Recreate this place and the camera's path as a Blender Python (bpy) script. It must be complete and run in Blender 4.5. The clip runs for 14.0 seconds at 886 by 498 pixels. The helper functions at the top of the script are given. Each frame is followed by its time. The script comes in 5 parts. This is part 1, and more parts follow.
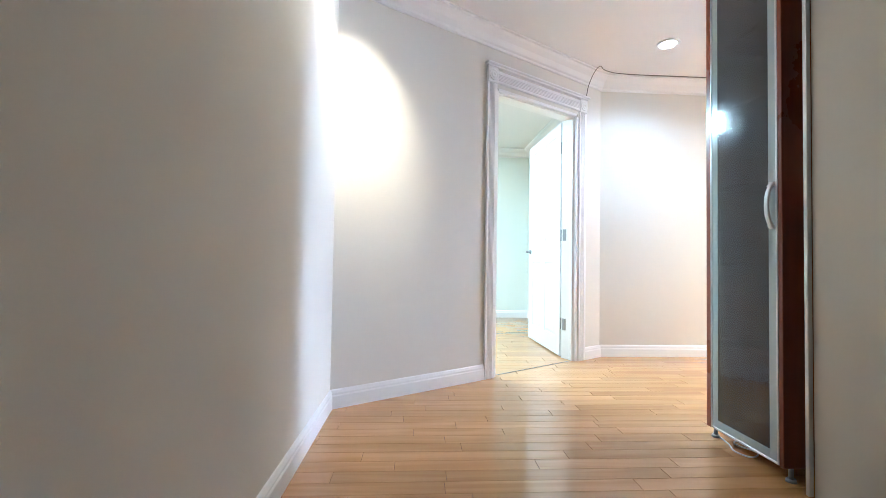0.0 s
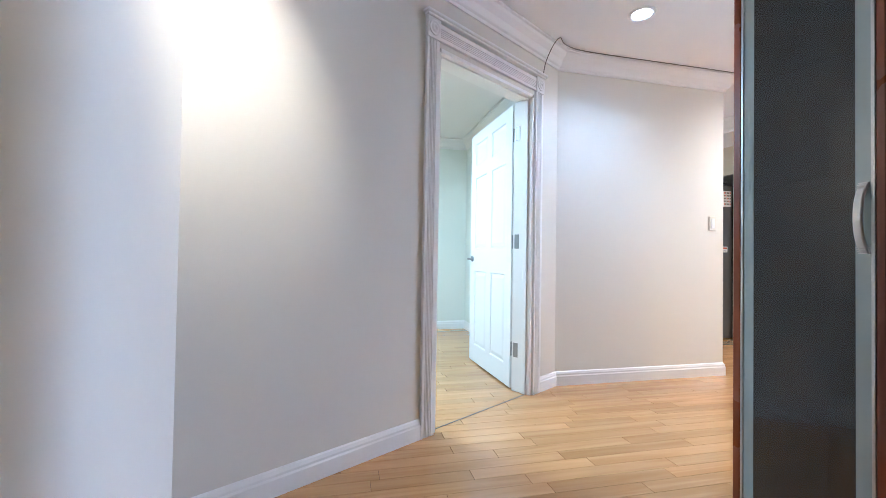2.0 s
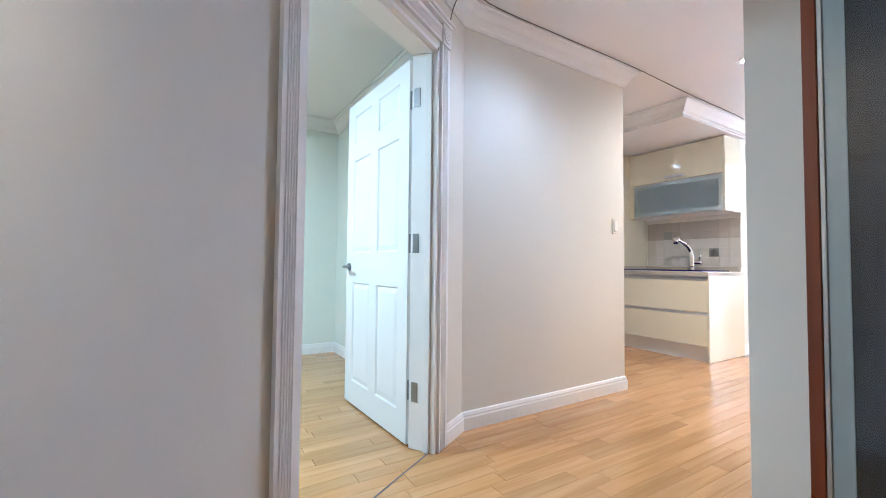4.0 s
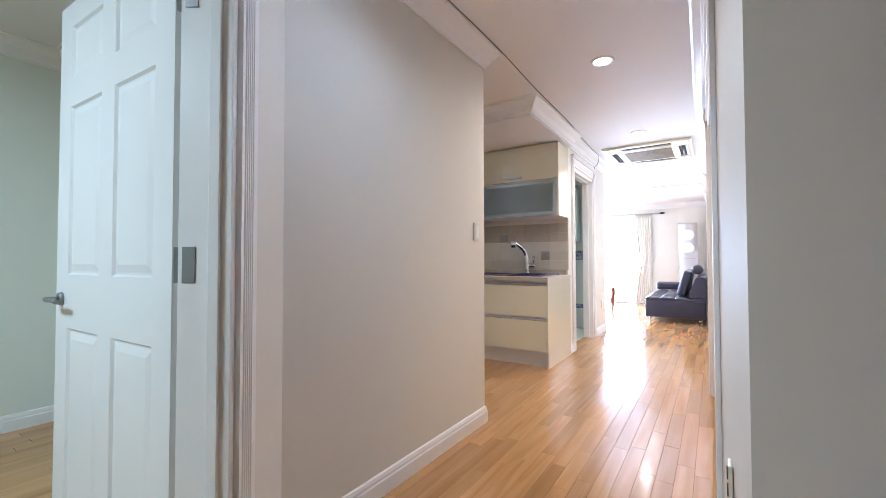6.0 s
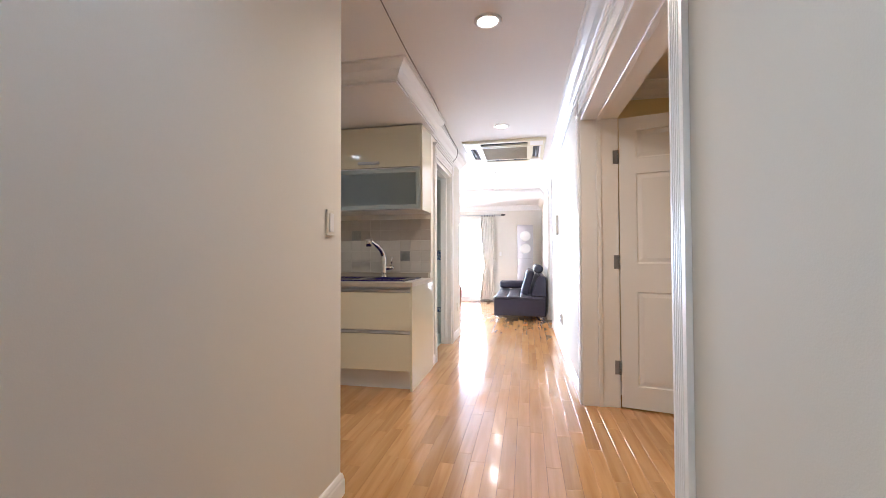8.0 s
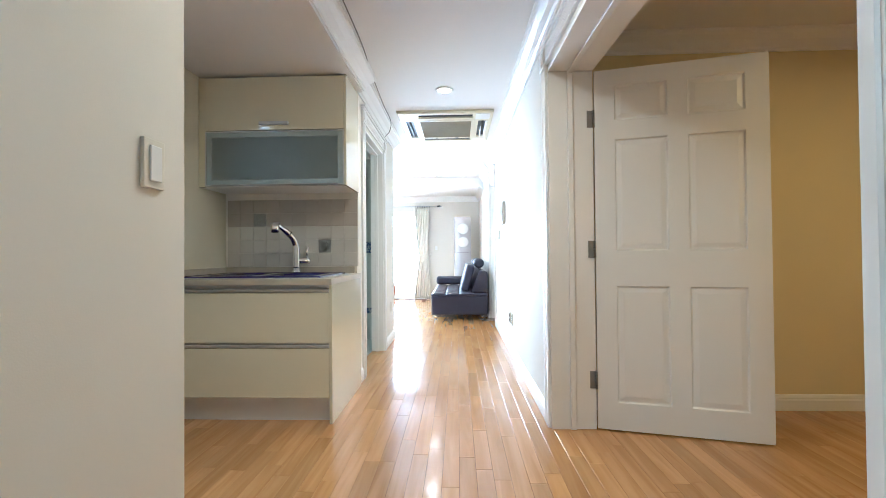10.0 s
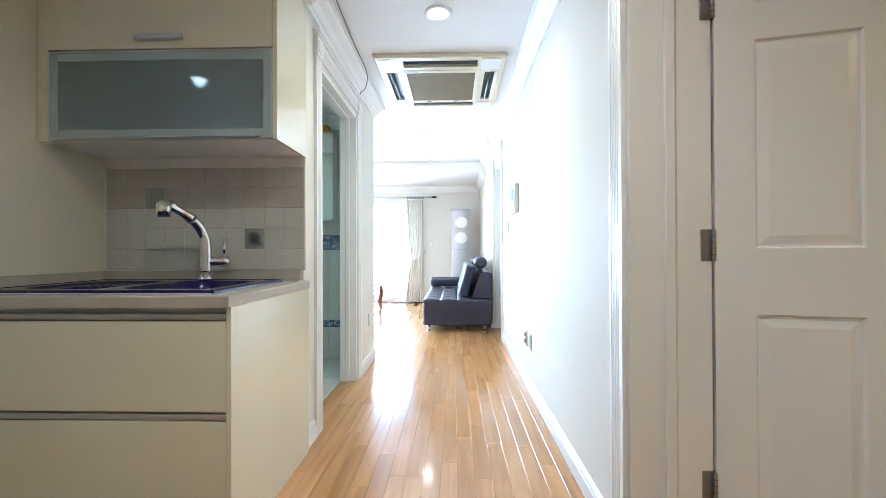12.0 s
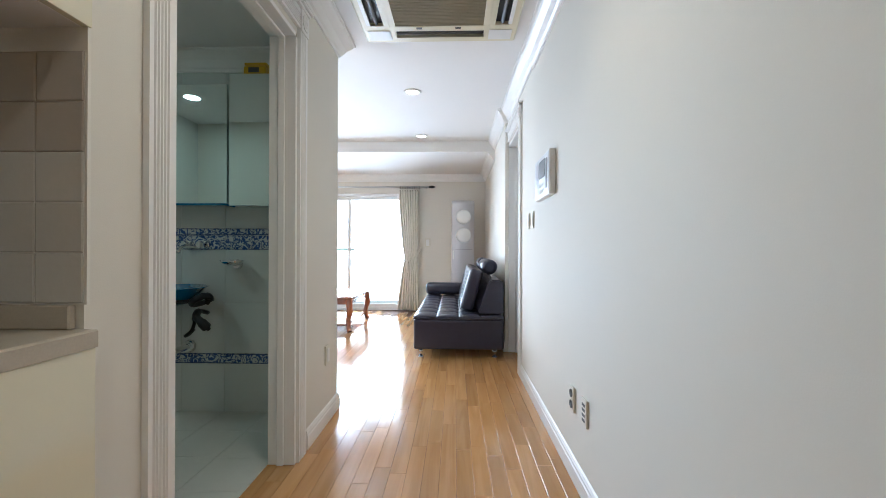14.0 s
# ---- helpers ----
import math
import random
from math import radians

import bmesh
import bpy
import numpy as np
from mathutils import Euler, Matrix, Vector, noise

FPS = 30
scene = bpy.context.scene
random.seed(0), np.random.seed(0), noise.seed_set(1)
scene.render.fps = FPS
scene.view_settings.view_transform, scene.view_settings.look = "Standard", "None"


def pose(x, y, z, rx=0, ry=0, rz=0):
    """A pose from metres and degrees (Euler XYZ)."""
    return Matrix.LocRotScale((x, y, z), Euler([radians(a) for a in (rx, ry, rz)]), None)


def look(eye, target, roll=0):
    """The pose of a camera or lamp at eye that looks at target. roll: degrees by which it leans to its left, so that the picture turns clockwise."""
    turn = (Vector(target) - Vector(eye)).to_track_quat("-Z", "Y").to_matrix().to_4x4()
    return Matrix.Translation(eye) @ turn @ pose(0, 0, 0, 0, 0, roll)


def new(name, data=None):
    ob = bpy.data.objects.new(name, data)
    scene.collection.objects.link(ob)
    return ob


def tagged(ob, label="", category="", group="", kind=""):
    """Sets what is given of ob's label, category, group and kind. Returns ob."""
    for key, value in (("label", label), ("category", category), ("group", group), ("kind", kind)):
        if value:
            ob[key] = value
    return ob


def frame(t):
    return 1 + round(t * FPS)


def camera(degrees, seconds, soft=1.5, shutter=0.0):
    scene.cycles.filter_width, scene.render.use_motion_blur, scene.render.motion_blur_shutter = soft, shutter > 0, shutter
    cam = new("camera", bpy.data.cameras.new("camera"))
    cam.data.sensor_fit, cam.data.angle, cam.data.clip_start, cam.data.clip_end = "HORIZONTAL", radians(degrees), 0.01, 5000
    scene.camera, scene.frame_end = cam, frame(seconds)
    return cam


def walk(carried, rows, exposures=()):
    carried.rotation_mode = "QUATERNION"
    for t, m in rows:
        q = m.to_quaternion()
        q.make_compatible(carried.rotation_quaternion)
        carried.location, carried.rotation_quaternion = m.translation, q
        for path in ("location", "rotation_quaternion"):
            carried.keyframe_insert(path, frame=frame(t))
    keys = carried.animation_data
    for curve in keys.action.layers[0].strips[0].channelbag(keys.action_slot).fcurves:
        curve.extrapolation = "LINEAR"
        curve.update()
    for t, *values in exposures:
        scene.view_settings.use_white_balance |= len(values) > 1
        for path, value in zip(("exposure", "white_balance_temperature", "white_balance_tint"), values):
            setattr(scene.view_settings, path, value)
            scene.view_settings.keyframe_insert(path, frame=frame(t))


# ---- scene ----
cam = camera(94.8, 14.0, 0.85)
PATH = [
    (0, (0.017, -0.147, 0.857), (0.13, 1.849, 0.911), 0.9),
    (0.5, (0.035, 0.02, 0.859), (0.175, 2.015, 0.916), 0.9),
    (1, (0.04, 0.229, 0.882), (0.202, 2.221, 0.943), 1.0),
    (1.5, (0.061, 0.427, 0.959), (0.341, 2.406, 0.993), 1.0),
    (2, (0.098, 0.629, 0.981), (0.552, 2.577, 1.016), 0.9),
    (2.5, (0.146, 0.813, 0.982), (0.752, 2.719, 1.021), 0.8),
    (2.7, (0.146, 0.909, 0.97), (0.809, 2.795, 1.02), 0.8),
    (4.8, (0.417, 1.774, 1.048), (1.743, 3.27, 1.109), 0.2),
    (5, (0.457, 1.843, 1.072), (1.851, 3.275, 1.131), 0.1),
    (5.5, (0.585, 2.016, 1.101), (2.117, 3.301, 1.157), -0.1),
    (6, (0.738, 2.177, 1.113), (2.404, 3.283, 1.162), -0.1),
    (6.5, (0.899, 2.345, 1.141), (2.691, 3.231, 1.183), -0.2),
    (7, (1.069, 2.463, 1.132), (2.942, 3.162, 1.176), -0.4),
    (7.5, (1.246, 2.55, 1.137), (3.165, 3.111, 1.18), -0.3),
    (8, (1.412, 2.618, 1.135), (3.371, 3.02, 1.177), -0.2),
    (8.5, (1.554, 2.686, 1.12), (3.544, 2.879, 1.166), -0.2),
    (8.7, (1.613, 2.715, 1.12), (3.608, 2.845, 1.164), -0.4),
    (10.8, (2.61, 2.775, 1.052), (4.609, 2.839, 1.076), -0.4),
    (11, (2.719, 2.776, 1.06), (4.718, 2.839, 1.083), -0.3),
    (11.5, (3.022, 2.769, 1.061), (5.021, 2.824, 1.078), -0.3),
    (12, (3.333, 2.784, 1.08), (5.332, 2.838, 1.091), -0.2),
    (12.5, (3.666, 2.783, 1.1), (5.665, 2.839, 1.11), -0.1),
    (13, (3.988, 2.803, 1.096), (5.987, 2.854, 1.103), 0.0),
    (13.5, (4.314, 2.794, 1.103), (6.313, 2.848, 1.106), 0.1),
    (14, (4.642, 2.779, 1.104), (6.641, 2.839, 1.107), 0.2),
]
# seconds, stops, kelvin, tint: the clip's own exposure and white balance
EXPOSURE = [(0.0, 1.65, 4850, 8), (2.5, 1.0, 4700, 12), (5.0, 0.75, 4950, 11), (6.0, 0.22, 5150, 14), (7.5, -0.05, 5550, 15), (8.7, -0.08, 5350, 12), (10.8, 0.08, 4750, -3), (12.0, -0.14, 4850, 0), (13.0, -0.74, 5150, 3), (14.0, -1.22, 5350, 4)]
walk(cam, [(t, look(eye, target, roll)) for t, eye, target, roll in PATH], EXPOSURE)

# ---- world, sun and large lights ----
CEIL = 2.565         # hall ceiling
LIV = 2.60          # living room ceiling

world = bpy.data.worlds.new("world")
scene.world = world
world.use_nodes = True
wn = world.node_tree.nodes
sky = wn.new("ShaderNodeTexSky")
sky.sky_type, sky.sun_disc = "NISHITA", False
sky.sun_elevation, sky.sun_rotation = radians(48), radians(100)
wn["Background"].inputs[1].default_value = 0.12
world.node_tree.links.new(sky.outputs[0], wn["Background"].inputs[0])


def lamp(name, kind, m, watts, colour, size=0.1, size_y=None, spot=None):
    d = bpy.data.lights.new(name, kind)
    d.energy, d.color = watts, colour
    if kind == "AREA":
        d.shape = "RECTANGLE" if size_y else "DISK"
        d.size = size
        if size_y:
            d.size_y = size_y
    elif kind == "SUN":
        d.angle = size
    else:
        d.shadow_soft_size = size
    if spot:
        d.spot_size, d.spot_blend = radians(spot), 1.0
    ob = new(name, d)
    ob.matrix_world = m
    return ob


SUN = 3.0
WINDOW_W = 370.0
HALL_W = 80.0
ENTRY_W = 62.0
lamp("sun", "SUN", look((20, 2, 20), (12, 5.2, 0)), SUN, (1, 0.95, 0.88), radians(0.5))
# skylight through the living room's glass doors
window_light = lamp("window_light", "AREA", look((11.9, 5.3, 1.15), (3, 3.3, 0.9)), WINDOW_W, (0.84, 0.90, 1.0), 3.2, 2.0)
window_light.data.spread = radians(110)
# ceiling lamps of the side rooms
lamp("bedroom_light", "AREA", look((-0.3, 4.1, 2.40), (-0.1, 4.1, 0)), 42.0, (0.84, 1.0, 0.95), 0.5, 0.5)
lamp("side_room_light", "AREA", look((3.4, 0.2, 2.40), (3.4, 0.2, 0)), 17.0, (1.0, 0.66, 0.25), 0.5, 0.5)
lamp("bathroom_light", "AREA", look((6.4, 5.05, 2.405), (6.4, 5.05, 0)), 7.5, (0.82, 1.0, 0.90), 0.12)
COOL, WARM = (0.84, 0.95, 1.0), (1.0, 0.81, 0.58)
DOWNLIGHTS = [(-0.18, 1.50, CEIL, ENTRY_W, (1.0, 0.77, 0.49)), (1.915, 2.875, CEIL, HALL_W * 0.30, COOL), (3.851, 2.837, CEIL, HALL_W, WARM), (5.86, 2.876, CEIL, HALL_W * 0.7, WARM),
              (8.494, 3.189, LIV, 42.0, WARM), (9.992, 3.228, LIV, 42.0, WARM), (3.55, 4.96, CEIL, 12.0, COOL)]


# ---- materials ----
def mat(name, colour, rough=0.5, metal=0.0, var=0.06, scale=6.0, fine=120.0, bump=0.0, coat=0.0, trans=0.0, island=0.0, spec=0.5, ior=1.45, emit=0.0):
    m = bpy.data.materials.new(name)
    m.use_nodes = True
    nt = m.node_tree
    n, l = nt.nodes, nt.links
    b = n["Principled BSDF"]
    b.inputs["Roughness"].default_value = rough
    b.inputs["Metallic"].default_value = metal
    b.inputs["Coat Weight"].default_value = coat
    b.inputs["Coat Roughness"].default_value = 0.04
    b.inputs["Transmission Weight"].default_value = trans
    b.inputs["Specular IOR Level"].default_value = spec
    b.inputs["IOR"].default_value = ior
    if emit:
        b.inputs["Emission Color"].default_value = (*colour, 1)
        b.inputs["Emission Strength"].default_value = emit
    tc = n.new("ShaderNodeTexCoord")
    big, small = n.new("ShaderNodeTexNoise"), n.new("ShaderNodeTexNoise")
    big.inputs["Scale"].default_value, small.inputs["Scale"].default_value = scale, fine
    big.inputs["Detail"].default_value = 5
    for t in (big, small):
        l.new(tc.outputs["Object"], t.inputs["Vector"])
    mix = n.new("ShaderNodeMath")
    mix.operation = "MULTIPLY_ADD"
    l.new(small.outputs[0], mix.inputs[0])
    mix.inputs[1].default_value = 0.35
    l.new(big.outputs[0], mix.inputs[2])
    hue = n.new("ShaderNodeHueSaturation")
    hue.inputs["Color"].default_value = (*colour, 1)
    rng = n.new("ShaderNodeMapRange")
    rng.inputs["From Min"].default_value, rng.inputs["From Max"].default_value = 0.35, 1.0
    rng.inputs["To Min"].default_value, rng.inputs["To Max"].default_value = 1 - var, 1 + var
    l.new(mix.outputs[0], rng.inputs["Value"])
    last = rng.outputs[0]
    if island:
        info = n.new("ShaderNodeObjectInfo")
        geo = n.new("ShaderNodeNewGeometry")
        add = n.new("ShaderNodeMath")
        add.operation = "ADD"
        l.new(info.outputs["Random"], add.inputs[0])
        l.new(geo.outputs["Random Per Island"], add.inputs[1])
        fr = n.new("ShaderNodeMath")
        fr.operation = "FRACT"
        l.new(add.outputs[0], fr.inputs[0])
        r2 = n.new("ShaderNodeMapRange")
        r2.inputs["To Min"].default_value, r2.inputs["To Max"].default_value = 1 - island, 1 + island
        l.new(fr.outputs[0], r2.inputs["Value"])
        mul = n.new("ShaderNodeMath")
        mul.operation = "MULTIPLY"
        l.new(last, mul.inputs[0])
        l.new(r2.outputs[0], mul.inputs[1])
        last = mul.outputs[0]
    l.new(last, hue.inputs["Value"])
    l.new(hue.outputs[0], b.inputs["Base Color"])
    rr = n.new("ShaderNodeMapRange")
    rr.inputs["From Min"].default_value, rr.inputs["From Max"].default_value = 0.3, 1.0
    rr.inputs["To Min"].default_value, rr.inputs["To Max"].default_value = max(0.02, rough * 0.85), min(1, rough * 1.15)
    l.new(mix.outputs[0], rr.inputs["Value"])
    l.new(rr.outputs[0], b.inputs["Roughness"])
    if bump:
        bp = n.new("ShaderNodeBump")
        bp.inputs["Strength"].default_value = bump
        bp.inputs["Distance"].default_value = 0.002
        l.new(small.outputs[0], bp.inputs["Height"])
        l.new(bp.outputs[0], b.inputs["Normal"])
    return m


def wood(name, dark, light, rough, stretch=(1.2, 22, 22), island=0.12, coat=0.0, bump=0.05):
    m = bpy.data.materials.new(name)
    m.use_nodes = True
    n, l = m.node_tree.nodes, m.node_tree.links
    b = n["Principled BSDF"]
    tc, mp, info, geo = n.new("ShaderNodeTexCoord"), n.new("ShaderNodeMapping"), n.new("ShaderNodeObjectInfo"), n.new("ShaderNodeNewGeometry")
    add = n.new("ShaderNodeMath")
    add.operation = "ADD"
    l.new(info.outputs["Random"], add.inputs[0])
    l.new(geo.outputs["Random Per Island"], add.inputs[1])
    mp.inputs["Scale"].default_value = stretch
    shift = n.new("ShaderNodeVectorMath")
    shift.operation = "SCALE"
    shift.inputs[0].default_value = (13.0, 7.0, 3.0)
    l.new(add.outputs[0], shift.inputs["Scale"])
    l.new(shift.outputs[0], mp.inputs["Location"])
    l.new(geo.outputs["Position"], mp.inputs["Vector"])
    grain, fine = n.new("ShaderNodeTexNoise"), n.new("ShaderNodeTexNoise")
    grain.inputs["Scale"].default_value, grain.inputs["Detail"].default_value, grain.inputs["Distortion"].default_value = 1.0, 6, 0.8
    fine.inputs["Scale"].default_value, fine.inputs["Detail"].default_value = 5.0, 4
    l.new(mp.outputs[0], grain.inputs["Vector"])
    l.new(mp.outputs[0], fine.inputs["Vector"])
    ramp = n.new("ShaderNodeValToRGB")
    ramp.color_ramp.elements[0].color, ramp.color_ramp.elements[1].color = (*dark, 1), (*light, 1)
    ramp.color_ramp.elements[0].position, ramp.color_ramp.elements[1].position = 0.3, 0.7
    l.new(grain.outputs[0], ramp.inputs[0])
    hue = n.new("ShaderNodeHueSaturation")
    fr = n.new("ShaderNodeMath")
    fr.operation = "FRACT"
    l.new(add.outputs[0], fr.inputs[0])
    r2 = n.new("ShaderNodeMapRange")
    r2.inputs["To Min"].default_value, r2.inputs["To Max"].default_value = 1 - island, 1 + island
    l.new(fr.outputs[0], r2.inputs["Value"])
    l.new(r2.outputs[0], hue.inputs["Value"])
    l.new(ramp.outputs[0], hue.inputs["Color"])
    l.new(hue.outputs[0], b.inputs["Base Color"])
    wear = n.new("ShaderNodeTexNoise")
    wear.inputs["Scale"].default_value, wear.inputs["Detail"].default_value = 2.3, 6
    l.new(geo.outputs["Position"], wear.inputs["Vector"])
    rr = n.new("ShaderNodeMapRange")
    rr.inputs["From Min"].default_value, rr.inputs["From Max"].default_value = 0.35, 0.7
    rr.inputs["To Min"].default_value, rr.inputs["To Max"].default_value = rough * 0.65, rough * 1.5
    l.new(wear.outputs[0], rr.inputs["Value"])
    l.new(rr.outputs[0], b.inputs["Roughness"])
    b.inputs["Coat Weight"].default_value, b.inputs["Coat Roughness"].default_value = coat, 0.1
    bp = n.new("ShaderNodeBump")
    bp.inputs["Strength"].default_value, bp.inputs["Distance"].default_value = bump, 0.002
    l.new(fine.outputs[0], bp.inputs["Height"])
    l.new(bp.outputs[0], b.inputs["Normal"])
    return m


M_WALL = mat("wallpaper_cream", (0.74, 0.705, 0.63), 0.75, var=0.02, scale=1.3, fine=260, bump=0.12)
M_BEDWALL = mat("bedroom_wallpaper", (0.76, 0.78, 0.70), 0.75, var=0.02, scale=1.3, fine=260, bump=0.12)
# yellow lamp light of the side room is put into this paper's colour
M_SIDEWALL_LIT = mat("side_room_lamplit_wallpaper", (0.78, 0.66, 0.40), 0.75, var=0.02, scale=1.3, fine=260, bump=0.12)
M_CEIL = mat("ceiling_paper", (0.82, 0.80, 0.78), 0.8, var=0.015, scale=1.0, fine=320, bump=0.1)
M_TRIM = mat("white_trim_paint", (0.85, 0.835, 0.81), 0.32, var=0.02, scale=2.5, fine=60, bump=0.03)
M_DOOR = mat("white_door_paint", (0.80, 0.79, 0.77), 0.35, var=0.015, scale=2.0, fine=90, bump=0.05)
M_FLOOR = wood("maple_plank", (0.420, 0.208, 0.068), (0.575, 0.322, 0.125), 0.15, (1.1, 16, 16), 0.13, coat=0.25)
M_JOINT = mat("plank_joint", (0.12, 0.06, 0.03), 0.7)
M_CHERRY = wood("cherry_laminate", (0.16, 0.035, 0.012), (0.25, 0.06, 0.02), 0.3, (14, 14, 0.9), 0.03, coat=0.2)
M_TEAK = wood("reddish_wood", (0.22, 0.06, 0.02), (0.36, 0.12, 0.045), 0.28, (8, 8, 1.5), 0.05, coat=0.4)
M_ALU = mat("brushed_aluminium", (0.62, 0.63, 0.63), 0.35, metal=0.85, var=0.04, fine=300, bump=0.03)
M_CHROME = mat("chrome", (0.82, 0.83, 0.84), 0.08, metal=1.0, var=0.02)
M_NICKEL = mat("satin_nickel", (0.30, 0.30, 0.30), 0.38, metal=0.75, var=0.04)
M_FROST = mat("frosted_glass", (0.34, 0.42, 0.43), 0.32, trans=0.55, var=0.02, coat=1.0)
M_FROST_DARK = mat("smoked_frosted_glass", (0.12, 0.133, 0.136), 0.13, trans=0.72, var=0.01, scale=1.5, fine=5, coat=0.6)
M_BORDER = mat("pale_glass_border", (0.40, 0.47, 0.48), 0.2, var=0.01, scale=1.5, fine=5, coat=1.0)
M_GLASS = mat("window_glass", (0.97, 1.0, 0.99), 0.02, trans=1.0, var=0.0)
M_MIRROR = mat("mirror", (0.80, 0.88, 0.85), 0.015, metal=1.0, var=0.0)
M_CREAM = mat("cream_gloss_laminate", (0.77, 0.73, 0.56), 0.07, var=0.012, scale=1.5, coat=0.6)
M_CLOSET = mat("closet_laminate", (0.55, 0.52, 0.44), 0.45, var=0.02)
M_CARCASS = mat("white_laminate", (0.76, 0.74, 0.70), 0.4, var=0.015)
M_STONE = mat("beige_worktop", (0.47, 0.42, 0.34), 0.35, var=0.16, scale=9, fine=200, bump=0.02)
M_ENAMEL = mat("navy_enamel", (0.011, 0.008, 0.085), 0.14, var=0.05, coat=0.6)
M_TILE = mat("ivory_glazed_tile", (0.62, 0.60, 0.54), 0.22, var=0.025, scale=14, fine=60, bump=0.18, island=0.025, coat=0.2)
M_TILE_BEIGE = mat("beige_glazed_tile", (0.52, 0.475, 0.41), 0.24, var=0.03, scale=14, fine=60, bump=0.18, island=0.03, coat=0.2)
M_GROUT = mat("pale_grout", (0.78, 0.75, 0.68), 0.85, var=0.08, fine=200)
M_RELIEF = mat("pewter_relief_tile", (0.36, 0.365, 0.34), 0.4, metal=0.25, var=0.25, scale=60, fine=140, bump=0.6)
M_LEATHER = mat("dark_leather", (0.028, 0.028, 0.048), 0.32, var=0.12, scale=12, fine=260, bump=0.2, coat=0.2)
M_STEEL = mat("stainless_steel", (0.27, 0.28, 0.28), 0.42, metal=0.9, var=0.05, scale=3, fine=220, bump=0.02)
M_STEELSIDE = mat("grey_painted_steel", (0.085, 0.083, 0.078), 0.42, var=0.05, fine=220, bump=0.05)
M_BLACK = mat("black_plastic", (0.02, 0.02, 0.022), 0.4, var=0.08)
M_DARKGREY = mat("dark_grey_louvre", (0.09, 0.085, 0.08), 0.5, var=0.08)
M_PLASTIC = mat("ivory_plastic", (0.72, 0.68, 0.58), 0.35, var=0.02)
M_YELLOWED = mat("yellowed_plastic", (0.73, 0.67, 0.50), 0.35, var=0.03)
M_WHITEPL = mat("white_plastic", (0.80, 0.79, 0.76), 0.32, var=0.02)
M_GRILLE = mat("dusty_beige_filter", (0.30, 0.25, 0.15), 0.7, var=0.1, fine=200)
M_SILVER = mat("pale_silver_plastic", (0.50, 0.48, 0.49), 0.35, metal=0.3, var=0.03)
M_CURTAIN = mat("ivory_curtain", (0.74, 0.70, 0.62), 0.85, var=0.06, scale=9, fine=300, bump=0.2)
M_BATHTILE = mat("white_bath_tile", (0.66, 0.68, 0.64), 0.12, var=0.02, coat=0.4, island=0.015)
M_BATHFLOOR = mat("bath_floor_tile", (0.60, 0.60, 0.55), 0.3, var=0.05, island=0.02)
M_BLUEGLASS = mat("blue_glass_basin", (0.01, 0.14, 0.30), 0.05, var=0.1, coat=1.0)
M_IRON = mat("black_wrought_iron", (0.008, 0.008, 0.009), 0.45, var=0.1)
M_YELLOW = mat("yellow_plastic", (0.70, 0.42, 0.02), 0.35)
M_PAPER = mat("white_paper", (0.75, 0.74, 0.70), 0.6)
M_INK = mat("dark_print", (0.10, 0.08, 0.07), 0.6)
M_RED = mat("red_print", (0.55, 0.12, 0.06), 0.6)
M_WIRE = mat("grey_cable", (0.20, 0.18, 0.16), 0.6)
M_MARBLE = mat("pale_stone_top", (0.74, 0.72, 0.68), 0.15, var=0.1, scale=4, coat=0.3)
M_LAMP = mat("lit_lamp", (1.0, 0.93, 0.80), 0.4, emit=22.0)
M_LAMPCOOL = mat("lit_cool_lamp", (0.86, 0.95, 1.0), 0.4, emit=22.0)
M_RAIL = mat("pale_green_balcony_paint", (0.45, 0.62, 0.58), 0.5)
M_CONCRETE = mat("pale_concrete", (0.50, 0.49, 0.46), 0.8, var=0.1, bump=0.2)
M_GROUND = mat("far_ground", (0.30, 0.30, 0.26), 0.9, var=0.2, scale=0.05)


def blue_band():
    """Cream border tile with blue scrolled leaves."""
    m = bpy.data.materials.new("blue_scroll_border")
    m.use_nodes = True
    n, l = m.node_tree.nodes, m.node_tree.links
    geo, w, ramp = n.new("ShaderNodeNewGeometry"), n.new("ShaderNodeTexNoise"), n.new("ShaderNodeValToRGB")
    w.inputs["Scale"].default_value, w.inputs["Detail"].default_value, w.inputs["Distortion"].default_value = 22, 1.5, 3.2
    l.new(geo.outputs["Position"], w.inputs["Vector"])
    ramp.color_ramp.elements[0].position, ramp.color_ramp.elements[0].color = 0.47, (0.05, 0.10, 0.26, 1)
    ramp.color_ramp.elements[1].position, ramp.color_ramp.elements[1].color = 0.53, (0.55, 0.58, 0.58, 1)
    l.new(w.outputs[0], ramp.inputs[0])
    l.new(ramp.outputs[0], n["Principled BSDF"].inputs["Base Color"])
    n["Principled BSDF"].inputs["Roughness"].default_value = 0.15
    return m


M_BAND = blue_band()


# ---- building helpers ----
def bx(bm, x0, x1, y0, y1, z0, z1, bevel=0.0, seg=2):
    """A box between two corners, its edges rounded by bevel."""
    b = bmesh.new() if bevel else bm
    v = bmesh.ops.create_cube(b, size=1)["verts"]
    bmesh.ops.transform(b, verts=v, matrix=Matrix.Translation(((x0 + x1) / 2, (y0 + y1) / 2, (z0 + z1) / 2)) @ Matrix.Diagonal((abs(x1 - x0), abs(y1 - y0), abs(z1 - z0), 1)))
    if bevel:
        bmesh.ops.bevel(b, geom=list(b.edges), offset=bevel, segments=seg, profile=0.5, affect="EDGES", clamp_overlap=True)
        join(bm, b)
    return bm


